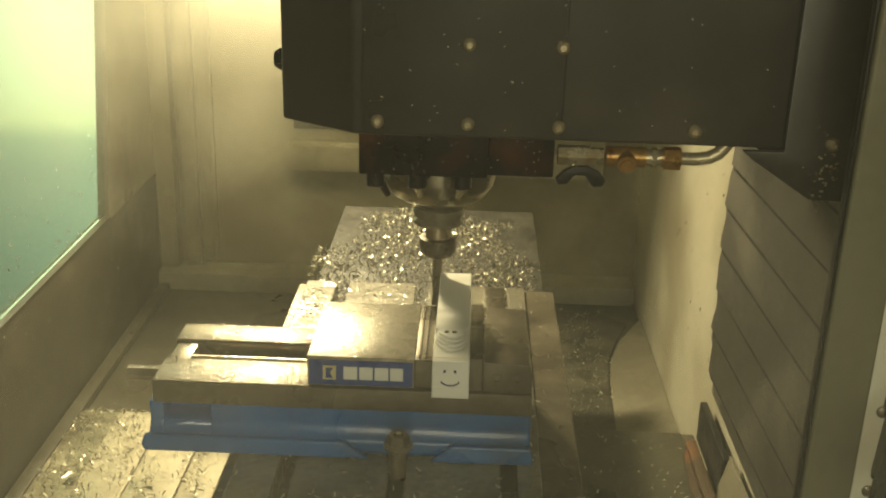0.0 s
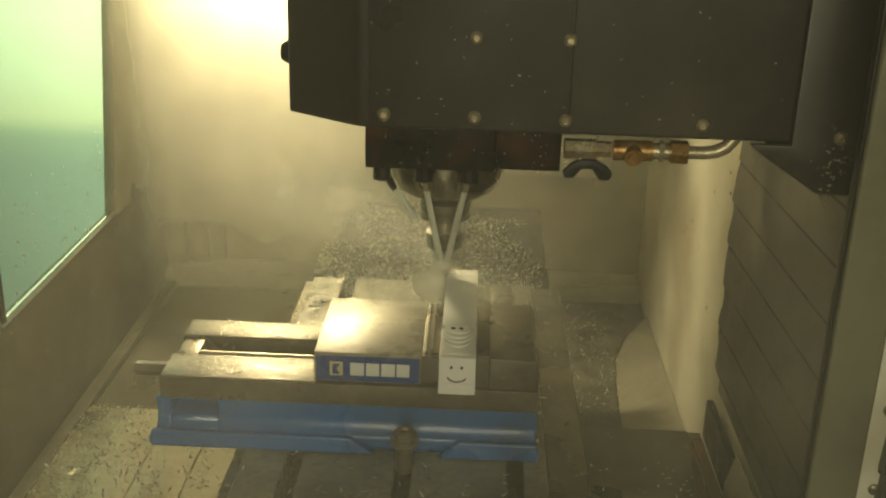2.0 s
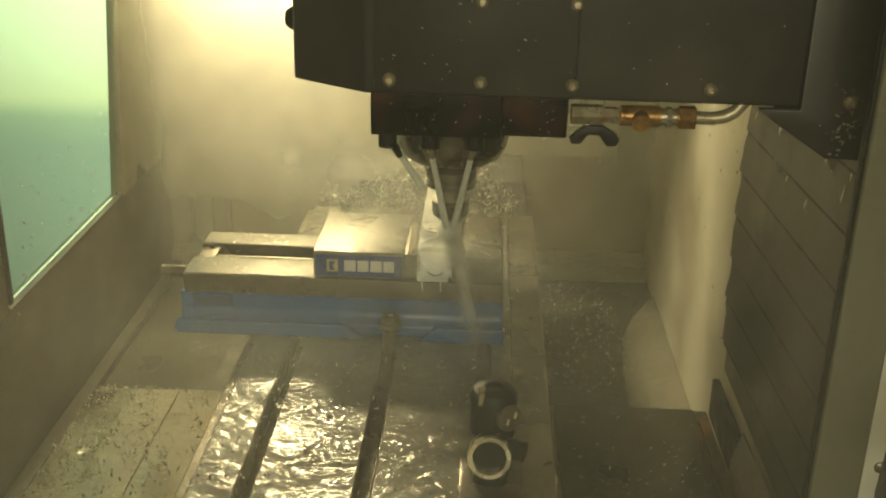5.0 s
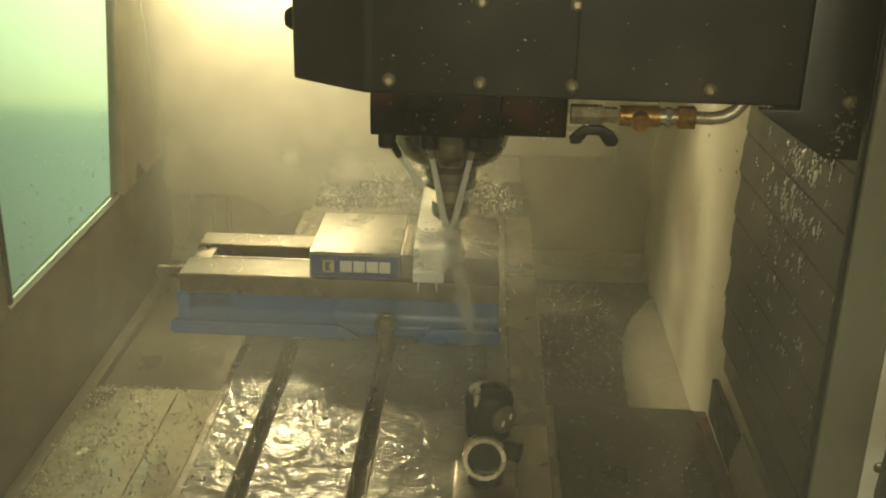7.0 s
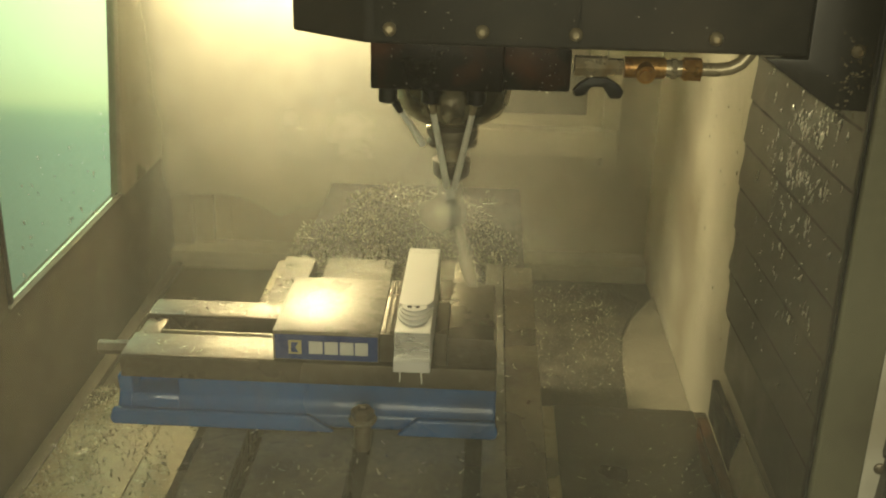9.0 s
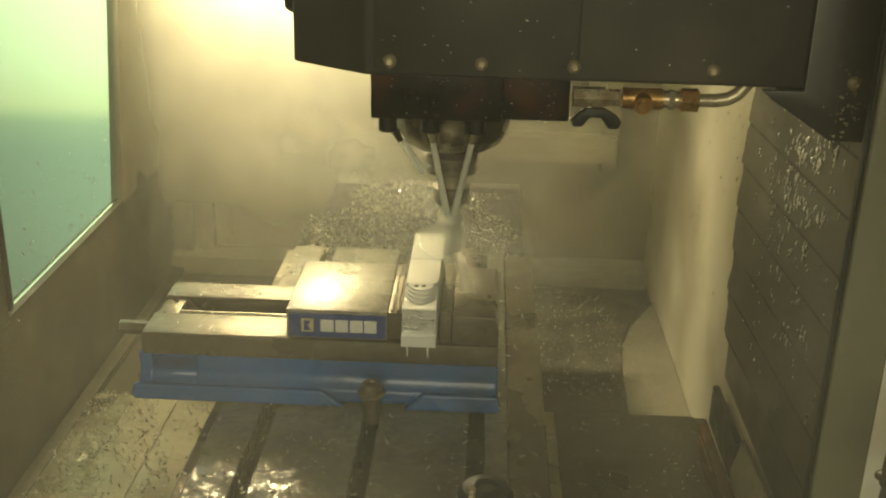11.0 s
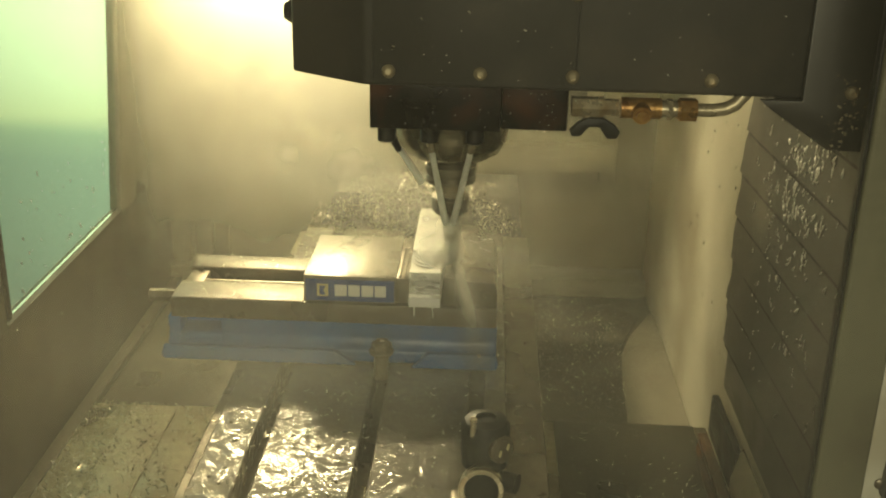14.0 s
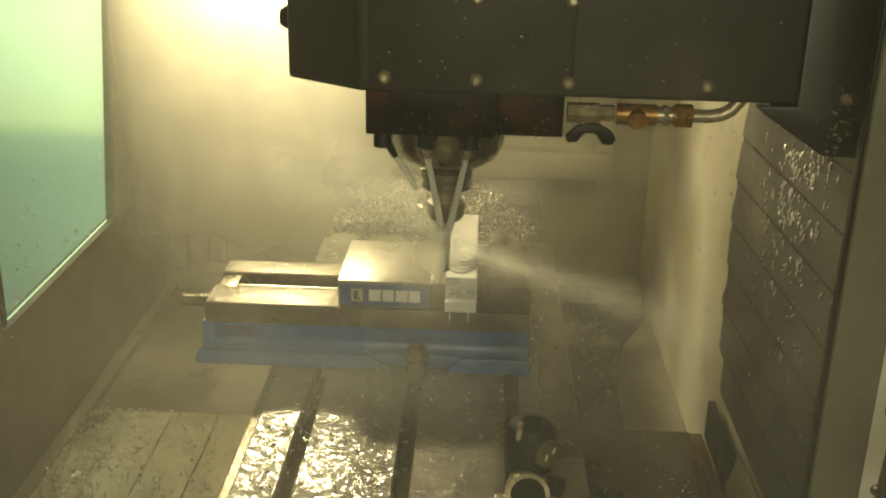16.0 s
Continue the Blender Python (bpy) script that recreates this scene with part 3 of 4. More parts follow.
def workpiece():
    w = rides(thing("workpiece", (-0.0125, 1.08, 0.0815), "bright milled aluminium block with stepped shoulders, held in the vise", "workpiece"))
    x0, x1, y0, y1 = FACE[0], FACE[1], FACE[2], 1.189
    bm = box(B(), x0, x1, y0, y1, 0.1115, 0.1238, 0.0006, 1)
    box(bm, x0 + 0.0004, x1 - 0.0004, FACE[3], y1 - 0.0004, 0.1236, 0.1525, 0.0006, 1)
    # the full-height rear, notched at one near corner
    prism(bm, [(x0 + 0.0006, 1.034), (x0 + 0.0006, y1), (x1 - 0.0006, y1), (x1 - 0.0006, 1.044), (x1 - 0.004, 1.036), (x1 - 0.008, 1.030), (x0 + 0.006, 1.030)], "z", 0.1524, 0.160, 0.0005, 1)
    # stepped rounded shoulders towards the near end
    for k, (r, z) in enumerate(((0.0180, 0.1546), (0.0168, 0.1565), (0.0154, 0.1583), (0.0138, 0.1600))):
        o = [(-0.0135 + r * math.cos(math.pi + math.pi * i / 18), 1.0295 + (r + 0.017 - 0.0055 * k) * math.sin(math.pi + math.pi * i / 18)) for i in range(19)]
        prism(bm, o, "z", z - 0.0019, z, 0.0003, 1)
    part("block", bm, ALU, w)
    part("milled_face", box(B(), x0 + 0.0012, x1 - 0.0012, FACE[3] - 0.00015, FACE[3] + 0.002, 0.1242, 0.1518), MILLED, w, "freshly milled greyish face")
    part("parallel", box(B(), x0 + 0.001, x0 + 0.005, 1.05, 1.188, 0.0815, 0.1112), STEEL, w, "thin steel parallel")
    part("parallel", box(B(), x1 - 0.005, x1 - 0.001, 1.05, 1.188, 0.0815, 0.1112), STEEL, w, "thin steel parallel")
    # drilled holes drawn as dark discs, their inner shade put into the colour
    for x in (-0.0185, -0.0105):
        part("drilled_hole_shade", lathe(B(), (x, 1.0255, 0.1590), [(0.0026, 0), (0.0026, 0.0014)], seg=14), RUBBER, w)
    return w


def front_slice():
    """The front of the block with the drawn mark, until the cutter parts it off."""
    x0, x1, y0, y1 = FACE
    c = thing("front_slice", (-0.0125, 0.976, 0.138), "slice of bright aluminium with a smiling mark in blue ink", "offcut")
    slab = part("slab", box(B(), x0 + 0.0002, x1 - 0.0002, y0, y1 - 0.0002, 0.1242, 0.1525, 0.0004, 1), ALU, c)
    for x in (-0.0185, -0.008):
        part("ink_dot", box(B(), x - 0.0013, x + 0.0013, y0 - 0.0006, y0 - 0.0002, 0.1402, 0.1434, 0.0001, 1), INK, slab)
    bm = B()
    pts = []
    for i in range(13):
        a = math.pi * (1.15 + 0.7 * i / 12)
        pts.append((-0.0128 + 0.0105 * math.cos(a), 0.1345 + 0.0085 * math.sin(a)))
    for (u, v), (u2, v2) in zip(pts, pts[1:]):
        rod(bm, (u, y0 - 0.0003, v), (u2, y0 - 0.0003, v2), 0.0008, seg=6)
    part("ink_smile", bm, INK, slab)
    return c


def drips():
    """Two thin runs of coolant falling from the block's overhang."""
    d = thing("coolant_drips", (-0.0125, 0.985, 0.095), "thin white runs of coolant falling from the block", "drips")
    for x, y in ((FACE[0] + 0.0055, 0.984), (FACE[1] - 0.009, 0.982)):
        bm = B()
        p = Vector((x, y, 0.1112))
        for k in range(3):
            q = p + Vector((0.0005 * math.sin(5 * k + x * 900), -0.0006, -0.0055))
            rod(bm, p, q, 0.0013 - 0.0003 * k, 0.0010 - 0.0003 * k, 8)
            p = q
        part("run", bm, JET, d)
    return d


def tool_setter():
    s = rides(thing("tool_setter", (0.062, 0.70, 0.0), "black tool setting probe with a chrome ring, standing on the table", "probe"))
    part("foot", box(B(), 0.030, 0.094, 0.665, 0.745, 0.0005, 0.014, 0.004), BROWN, s)
    part("body", lathe(B(), (0.062, 0.708, 0.0145), [(0.018, 0), (0.018, 0.05), (0.0225, 0.056), (0.0235, 0.096), (0.020, 0.102), (0.010, 0.1045), (0.0095, 0.102)], seg=32), RUBBER, s, "black cylindrical housing")
    way = Vector((0, -1, 0.28)).normalized()
    ring = part("lens_ring", lathe(B(), (0.0595, 0.690, 0.058), [(0.0185, 0), (0.0205, 0.008), (0.0215, 0.022), (0.0205, 0.028), (0.0165, 0.028), (0.0165, 0.018)], way, 36), NICKEL, s, "bright chrome ring")
    part("lens", lathe(B(), Vector((0.0595, 0.690, 0.058)) + way * 0.0182, [(0.0163, 0), (0.0163, 0.001)], way, 30), GLASS_RING, ring)
    part("pin", rod(rod(B(), (0.050, 0.690, 0.108), (0.050, 0.690, 0.124), 0.0028), (0.050, 0.690, 0.124), (0.050, 0.690, 0.127), 0.0036), NICKEL, s, "chrome pin")
    side = Vector((0.62, -0.75, 0.15)).normalized()
    badge = part("badge", lathe(B(), Vector((0.062, 0.708, 0.092)) + side * 0.0215, [(0.0135, 0), (0.0135, 0.0045), (0.012, 0.0055)], side, 28), BROWN, s, "dull metal round badge")
    u = side.cross(Vector((0, 0, 1))).normalized()
    for k in (-1, 1):
        c = Vector((0.062, 0.708, 0.092)) + side * 0.0285 + u * 0.0046 * k + Vector((0, 0, -0.0022 * k))
        d = Vector((0, 0, 0.0028)) - u * 0.0008
        part("badge_bar", rod(B(), c - d, c + d, 0.0012, seg=8), GOLD, badge)
    part("side_knob", rod(B(), (0.080, 0.70, 0.055), (0.094, 0.694, 0.055), 0.010), DARK, s)
    return s


# ---- the spindle head ----
def bolt_head(parent, x, y, z, way=(0, -1, 0), r=0.0068):
    b = part("screw", lathe(B(), (x, y, z), [(r, 0), (r, 0.002), (r * 0.75, 0.005), (r * 0.45, 0.0062), (r * 0.4, 0.0035)], way, 20), NICKEL, parent, "round-headed plated screw")
    return b


def spindle_head():
    h = thing("spindle_head", (-0.035, 1.195, 0.30), "black spindle head with coolant block and brass valve", "spindle head")
    o = [(-0.196, 1.098), (-0.118, 1.045), (0.395, 1.043), (0.395, 1.50), (-0.196, 1.50)]
    part("housing", prism(B(), o, "z", 0.362, 1.15, 0.004, 3), BLACK, h)
    part("cover_panel", box(B(), -0.108, 0.0855, 1.0395, 1.0425, 0.368, 1.1, 0.001), BLACK, h)
    part("cover_panel", box(B(), 0.0875, 0.30, 1.0395, 1.0425, 0.366, 1.1, 0.001), BLACK, h)
    part("side_casting", prism(B(), [(0.262, 0.3625), (0.275, 0.352), (0.332, 0.315), (0.395, 0.313), (0.395, 1.1), (0.302, 1.1), (0.302, 0.3625)], "y", 1.030, 1.0385, 0.002), BLACK, h)
    part("side_casting", prism(B(), [(0.29, 0.352), (0.335, 0.318), (0.395, 0.316), (0.395, 0.361), (0.28, 0.361)], "y", 1.045, 1.40, 0.002), BLACK, h)
    for x in (-0.093, -0.0045, 0.084, 0.216):
        bolt_head(h, x, 1.0393, 0.3775)
    for x in (-0.005, 0.084):
        bolt_head(h, x, 1.0393, 0.455)
    bolt_head(h, 0.347, 1.0295, 0.372)
    part("side_knob", lathe(B(), (-0.1965, 1.13, 0.418), [(0.012, 0), (0.012, 0.006), (0.008, 0.012)], (-1, 0, 0), 20), DARK, h)
    # coolant block and nozzles
    bm = box(B(), -0.118, 0.018, 1.10, 1.30, 0.304, 0.3615, 0.0025)
    box(bm, 0.0182, 0.087, 1.104, 1.27, 0.306, 0.3615, 0.0025)
    part("coolant_block", bm, BLOCK, h, "black anodised coolant block with rust stains")
    for x in (-0.1015, -0.0565, -0.0085):
        part("nozzle", lathe(B(), (x, 1.117, 0.2865), [(0.0075, 0), (0.0098, 0.0015), (0.0098, 0.0168)], seg=24), DARK, h)
    for x, d in ((-0.0945, (0.42, 0.5, -1)), (-0.056, (0.16, 0.55, -1)), (-0.010, (-0.2, 0.55, -1))):
        d = Vector(d).normalized()
        p = Vector((x, 1.117, 0.2885))
        part("nozzle_tip", rod(B(), p, p + d * 0.016, 0.0045, 0.0035), NICKEL if x > -0.08 else DARK, h)
    # nose
    part("spindle_nose", lathe(B(), (-0.035, 1.195, 0.248), [(0.027, 0), (0.042, 0.003), (0.055, 0.011), (0.0625, 0.024), (0.065, 0.040), (0.065, 0.0555)], seg=56), SPINDLE, h, "wet polished spindle nose")
    # valve and pipe
    y = 1.072
    valve = part("coolant_valve", rod(rod(rod(B(), (0.0875, y, 0.341), (0.119, y, 0.341), 0.0105, seg=6), (0.119, y, 0.341), (0.134, y, 0.341), 0.0085, seg=6), (0.104, y, 0.341), (0.104, y - 0.002, 0.325), 0.0045), NICKEL, h, "plated ball valve")
    t = B()
    o = [(0.0865, 0.318), (0.0885, 0.312), (0.098, 0.3125), (0.105, 0.322), (0.116, 0.322), (0.124, 0.3105), (0.134, 0.311), (0.137, 0.318), (0.131, 0.325), (0.119, 0.3315), (0.103, 0.3315), (0.094, 0.326)]
    part("valve_handle", prism(t, o, "y", y - 0.010, y - 0.001, 0.0018, 2), RUBBER, valve, "black butterfly handle")
    part("tee_fitting", rod(rod(rod(B(), (0.136, y, 0.341), (0.176, y, 0.341), 0.0105), (0.156, y, 0.341), (0.156, y - 0.016, 0.337), 0.0095), (0.156, y - 0.016, 0.337), (0.156, y - 0.019, 0.3365), 0.006), BRASS, h, "stained brass tee")
    part("adapter", rod(rod(B(), (0.176, y, 0.341), (0.194, y, 0.341), 0.0085), (0.182, y, 0.341), (0.187, y, 0.341), 0.011, seg=6), NICKEL, h)
    part("union_nut", rod(rod(B(), (0.194, y, 0.341), (0.211, y, 0.341), 0.012, seg=6), (0.192, y, 0.341), (0.194, y, 0.341), 0.0095), BRASS, h, "hexagonal brass union nut")
    part("pipe", tube(B(), [Vector((0.211, y, 0.341)), Vector((0.228, y, 0.341)), Vector((0.240, y, 0.343)), Vector((0.249, y, 0.348)), Vector((0.256, y, 0.357)), Vector((0.260, y, 0.3625))], 0.0068), PIPE, h, "bent bright steel pipe")
    # streams from the nozzles
    streams = []
    for x, q in ((-0.0945, (-0.066, 1.150, 0.232)), (-0.056, (-0.037, 1.186, 0.160)), (-0.010, (-0.033, 1.186, 0.160))):
        p = Vector((x, 1.117, 0.2885))
        d = (Vector(q) - p).normalized()
        a = p + d * 0.017
        s = part("stream", rod(B(), a, q, 0.0032, 0.0042, 12), JET, h, "white stream of coolant")
        streams.append((s, Vector((0, 0, -0.16))))
    return h, streams


def tool():
    t = thing("end_mill_holder", (-0.035, 1.195, 0.12), "steel tool holder with a long end mill in the spindle", "tool holder")
    part("flange", lathe(B(), (-0.035, 1.195, 0.219), [(0.019, 0), (0.0285, 0.002), (0.0295, 0.006), (0.027, 0.010), (0.0295, 0.014), (0.0295, 0.022), (0.022, 0.026), (0.022, 0.034)], seg=40), STEEL, t)
    part("neck", lathe(B(), (-0.035, 1.195, 0.196), [(0.0155, 0), (0.0155, 0.0228)], seg=32), NICKEL, t)
    part("collet_nut", lathe(B(), (-0.035, 1.195, 0.180), [(0.015, 0), (0.0205, 0.005), (0.0215, 0.009), (0.0215, 0.0225), (0.016, 0.0235)], seg=24), BROWN, t, "dark collet nut")
    bm = rod(B(), (-0.035, 1.195, 0.15), (-0.035, 1.195, 0.1805), 0.0058, seg=20)
    # twisted flutes
    f = bmesh.new()
    rings = []
    for k in range(15):
        z, a0 = 0.1165 + 0.0335 * k / 14, 1.6 * k / 14
        rings.append([f.verts.new((-0.035 + r * math.cos(a0 + i * math.pi / 6), 1.195 + r * math.sin(a0 + i * math.pi / 6), z)) for i in range(12) for r in ((0.0062, 0.0055, 0.0036)[i % 3],)])
    for a, b in zip(rings, rings[1:]):
        for i in range(12):
            f.faces.new((a[i], a[(i + 1) % 12], b[(i + 1) % 12], b[i]))
    f.faces.new(rings[0][::-1])
    f.faces.new(rings[-1])
    join(bm, f)
    part("end_mill", bm, BROWN, t, "long fluted end mill")
    return t


# ---- chips: curled shavings, lying where they fell ----
def shavings(name, count, place, label, seed, size=0.006, lift=0.35):
    rnd = random.Random(seed)
    verts, faces = [], []
    for _ in range(count):
        p, up = place(rnd)
        r = size * rnd.uniform(0.4, 1.3)
        w = r * rnd.uniform(0.09, 0.24)
        m = Matrix.Translation(p) @ Euler((rnd.uniform(-lift, lift) * 2, rnd.uniform(-lift, lift) * 2, rnd.uniform(0, 6.28))).to_matrix().to_4x4()
        arc = rnd.uniform(1.2, 3.6)
        k0 = len(verts)
        n = 4
        for i in range(n + 1):
            a = arc * i / n - arc / 2
            for s in (-1, 1):
                verts.append(m @ Vector((r * math.sin(a), s * w + 0.3 * w * i / n, r * 0.55 * (1 - math.cos(a)) + 0.0006)))
        for i in range(n):
            a = k0 + 2 * i
            faces.append((a, a + 2, a + 3, a + 1))
    me = bpy.data.meshes.new(name)
    me.from_pydata(verts, [], faces)
    me.materials.append(CHIP)
    ob = new(name, me)
    return tagged(ob, label, "metal chips", kind="stuff")


def on_area(x0, x1, y0, y1, z, hump=0.0, edge=None):
    def place(rnd):
        while True:
            u, v = rnd.random(), rnd.random()
            if edge and not edge(u, v, rnd):
                continue
            h = hump * (1 - abs(2 * u - 1)) * (1 - abs(2 * v - 1)) * rnd.random()
            return Vector((x0 + (x1 - x0) * u, y0 + (y1 - y0) * v, z + h)), None
    return place


def ragged(u, v, rnd):
    """Thins out towards an uneven rim."""
    d = math.hypot((u - 0.5) * 2, max(0, v - 0.35) * 1.5)
    return d < 0.95 + 0.16 * math.sin(9 * u + 5 * v) + 0.1 * math.sin(17 * v) + rnd.uniform(-0.12, 0.12)


def chips():
    for ob in (shavings("chip_heap", 4200, on_area(-0.27, 0.14, 1.53, 2.08, -0.061, 0.05, ragged), "heap of wet curled aluminium chips behind the vise", 1, 0.0055, 0.7),
               shavings("table_chips", 300, on_area(-0.25, 0.12, 0.62, 1.53, 0.0008), "wet aluminium chips scattered on the machine table", 2, 0.0045, 0.15),
               shavings("table_chips", 220, on_area(-0.245, -0.03, 1.22, 1.535, 0.0008), "wet aluminium chips scattered behind the vise", 12, 0.0048, 0.25),
               shavings("table_chips", 130, on_area(-0.24, 0.05, 0.62, 0.96, 0.0008), "wet aluminium chips scattered on the machine table", 14, 0.0042, 0.2),
               shavings("vise_chips", 26, on_area(-0.33, -0.17, 1.147, 1.19, 0.0815), "aluminium chips on the vise rail", 3, 0.0035, 0.15),
               shavings("vise_chips", 20, on_area(-0.33, -0.17, 1.05, 1.095, 0.0815), "aluminium chips on the vise rail", 4, 0.0035, 0.15)):
        rides(ob)
    shavings("plate_chips", 2500, on_area(-0.655, -0.30, 0.95, 1.65, PLATE + 0.006, 0.012, lambda u, v, r: r.random() < 1.05 - 1.1 * u + 0.25 * math.sin(23 * u + 15 * v)), "wet aluminium chips strewn on the cover plate", 5, 0.005, 0.55)
    shavings("floor_chips", 900, on_area(0.10, 0.33, 1.95, 2.5, FLOOR + 0.002, 0.08), "drift of aluminium chips on the floor", 6, 0.004, 0.6)
    shavings("plate_chips", 130, on_area(0.16, 0.37, 1.35, 1.64, PLATE + 0.004, 0.004), "wet aluminium chips on the cover plate", 7, 0.0035, 0.2)


def domes(name, count, areas, label, seed, largest=0.0022):
    """Low beads of coolant lying on level faces; areas are x0, x1, y0, y1, z and a share."""
    rnd = random.Random(seed)
    verts, faces = [], []
    for x0, x1, y0, y1, z, share in areas:
        for _ in range(int(count * share)):
            r = largest * rnd.uniform(0.25, 1) ** 1.5
            x, y, k = rnd.uniform(x0 + r, x1 - r), rnd.uniform(y0 + r, y1 - r), len(verts)
            s = rnd.uniform(0.8, 1.5)
            for q, h in ((1, 0.0), (0.72, 0.34)):
                verts += [(x + s * q * r * math.cos(i * math.pi / 4), y + q * r * math.sin(i * math.pi / 4), z + h * r) for i in range(8)]
            verts.append((x, y, z + 0.46 * r))
            faces += [(k + i, k + (i + 1) % 8, k + 8 + (i + 1) % 8, k + 8 + i) for i in range(8)]
            faces += [(k + 8 + i, k + 8 + (i + 1) % 8, k + 16) for i in range(8)]
    me = bpy.data.meshes.new(name)
    me.from_pydata(verts, [], faces)
    me.materials.append(WATER)
    me.shade_smooth()
    return rides(tagged(new(name, me), label, "droplets", kind="stuff"))


def beads_on_table():
    domes("vise_beads", 240, [(-0.166, -0.054, 1.048, 1.19, 0.1166, 0.55), (-0.334, -0.17, 1.046, 1.096, 0.0813, 0.2), (-0.334, -0.17, 1.149, 1.188, 0.0813, 0.15), (0.024, 0.068, 1.05, 1.19, 0.1153, 0.1)], "beads of coolant on the vise", 41, 0.0014)
    domes("table_beads", 150, [(-0.242, -0.197, 0.62, 1.02, 0.0001, 0.16), (-0.177, -0.077, 0.62, 1.02, 0.0001, 0.36), (-0.057, 0.043, 0.62, 1.02, 0.0001, 0.22), (-0.242, -0.197, 1.21, 1.53, 0.0001, 0.1), (-0.177, -0.077, 1.21, 1.53, 0.0001, 0.16)], "beads and puddles of coolant on the machine table", 42, 0.0032)


def offcut():
    """One large curled chip on the cover plate."""
    o = thing("curled_offcut", (-0.602, 1.437, PLATE + 0.006), "large bright curled aluminium shaving on the cover plate", "metal chip")
    bm = B()
    rows = []
    for i in range(9):
        a = 2.6 * i / 8 - 1.3
        rows.append([bm.verts.new((-0.602 + 0.011 * math.sin(a) + s * 0.003, 1.437 + s * (0.012 - 0.0008 * i), PLATE + 0.008 + 0.008 * (1 - math.cos(a)))) for s in (-1, 1)])
    for p, q in zip(rows, rows[1:]):
        bm.faces.new((p[0], p[1], q[1], q[0]))
    bmesh.ops.solidify(bm, geom=bm.faces[:], thickness=0.0012)
    part("curl", bm, CHIP, o)


# ---- mist and spray ----
def veil(name, nx, nz, sx, sz, material, label, density, bend=0.0, category="mist"):
    """A soft sheet of droplets, x by z, thinning to its rim."""
    me = bpy.data.meshes.new(name)
    grid = [(i, k) for k in range(nz + 1) for i in range(nx + 1)]
    thick = {g: density(g[0] / nx, g[1] / nz) for g in grid}
    # no sheet where there are no droplets
    cells = [c for c in ([(i, k), (i + 1, k), (i + 1, k + 1), (i, k + 1)] for k in range(nz) for i in range(nx)) if max(thick[g] for g in c) > 0.012]
    used = sorted({g for c in cells for g in c})
    index = {g: n for n, g in enumerate(used)}
    vs = [((i / nx - 0.5) * sx, bend * math.cos(math.pi * (i / nx - 0.5)), (k / nz - 0.5) * sz) for i, k in used]
    me.from_pydata(vs, [], [[index[g] for g in c] for c in cells])
    at = me.attributes.new("thickness", "FLOAT", "POINT")
    for g in used:
        at.data[index[g]].value = max(0.0, thick[g] - 0.006)
    me.materials.append(material)
    me.shade_smooth()
    ob = new(name, me)
    return tagged(ob, label, category, kind="stuff")


def smooth(a, b, x):
    x = min(1, max(0, (x - a) / (b - a)))
    return x * x * (3 - 2 * x)


def rim(u, v, m=0.35):
    return smooth(0, m, u) * smooth(0, m, 1 - u) * smooth(0, m, v) * smooth(0, m, 1 - v)


enclosure()
COVER = column_cover()
mill_table()
vise()
clamp_bolt()
workpiece()
SLICE, DRIPS = front_slice(), drips()
tool_setter()
HEAD_THING, STREAMS = spindle_head()
TOOL_THING = tool()
chips()
beads_on_table()
offcut()
def lamp_glow_haze(u, v):
    """The lamp's glow is put into the haze: thickest below the work lamp, thinning away from it."""
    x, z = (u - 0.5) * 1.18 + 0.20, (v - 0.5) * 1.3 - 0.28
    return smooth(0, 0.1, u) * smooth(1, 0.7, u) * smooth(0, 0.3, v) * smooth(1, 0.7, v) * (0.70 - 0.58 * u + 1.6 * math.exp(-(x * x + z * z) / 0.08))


far_mist = veil("far_mist", 24, 16, 1.18, 1.3, MIST, "pale haze of coolant drifting before the end wall, thickened for lamp glow", lamp_glow_haze)
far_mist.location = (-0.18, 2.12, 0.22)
mid_mist = veil("drifting_mist", 24, 16, 1.1, 0.95, MID_MIST, "thin coolant mist drifting round the spindle", lambda u, v: rim(u, v, 0.4) * (1.1 - 0.6 * u))
mid_mist.location = (-0.12, 1.46, 0.16)
# veil added across the whole view: lifts the darks as haze and glare do
near_glare_veil = veil("near_glare_veil", 12, 40, 1.6, 1.6, NEAR_GLARE_VEIL, "faint veil added in front of the machine table for coolant haze and glare", lambda u, v: 0.8 + 0.7 * smooth(0.53, 0.43, v))
near_glare_veil.location = (0.0, 0.60, 0.45)

splash_mist = veil("splash_mist", 16, 12, 0.46, 0.36, MID_MIST, "coolant mist rising from the cover plate", lambda u, v: 0.62 * rim(u, v, 0.5))
splash_mist.location = (0.24, 1.50, -0.20)

vise_mist = veil("vise_mist", 26, 16, 0.86, 0.27, MID_MIST, "coolant mist rolling over the vise and table", lambda u, v: 0.8 * smooth(0, 0.5, u) * smooth(1, 0.5, u) * smooth(0, 0.4, v) * smooth(1, 0.4, v))
vise_mist.location = (-0.13, 1.02, 0.137)


def fan(u, v):
    """Thickest at the tool's tip, thinning outwards, more to one side."""
    x, z = (u - 0.5) * 0.44, (v - 0.5) * 0.36
    r = math.hypot(x * (0.9 if x < 0 else 1.3), z)
    return rim(u, v, 0.3) * min(0.85, 0.42 * math.exp(-r / 0.085) + 0.75 * math.exp(-r / 0.026))


spray = thing("coolant_spray", (-0.035, 1.175, 0.155), "white burst of coolant thrown up where the streams meet the tool", "spray")
v = veil("burst", 44, 36, 0.44, 0.36, SPRAY, "", fan, 0.0, "")
v.parent = spray


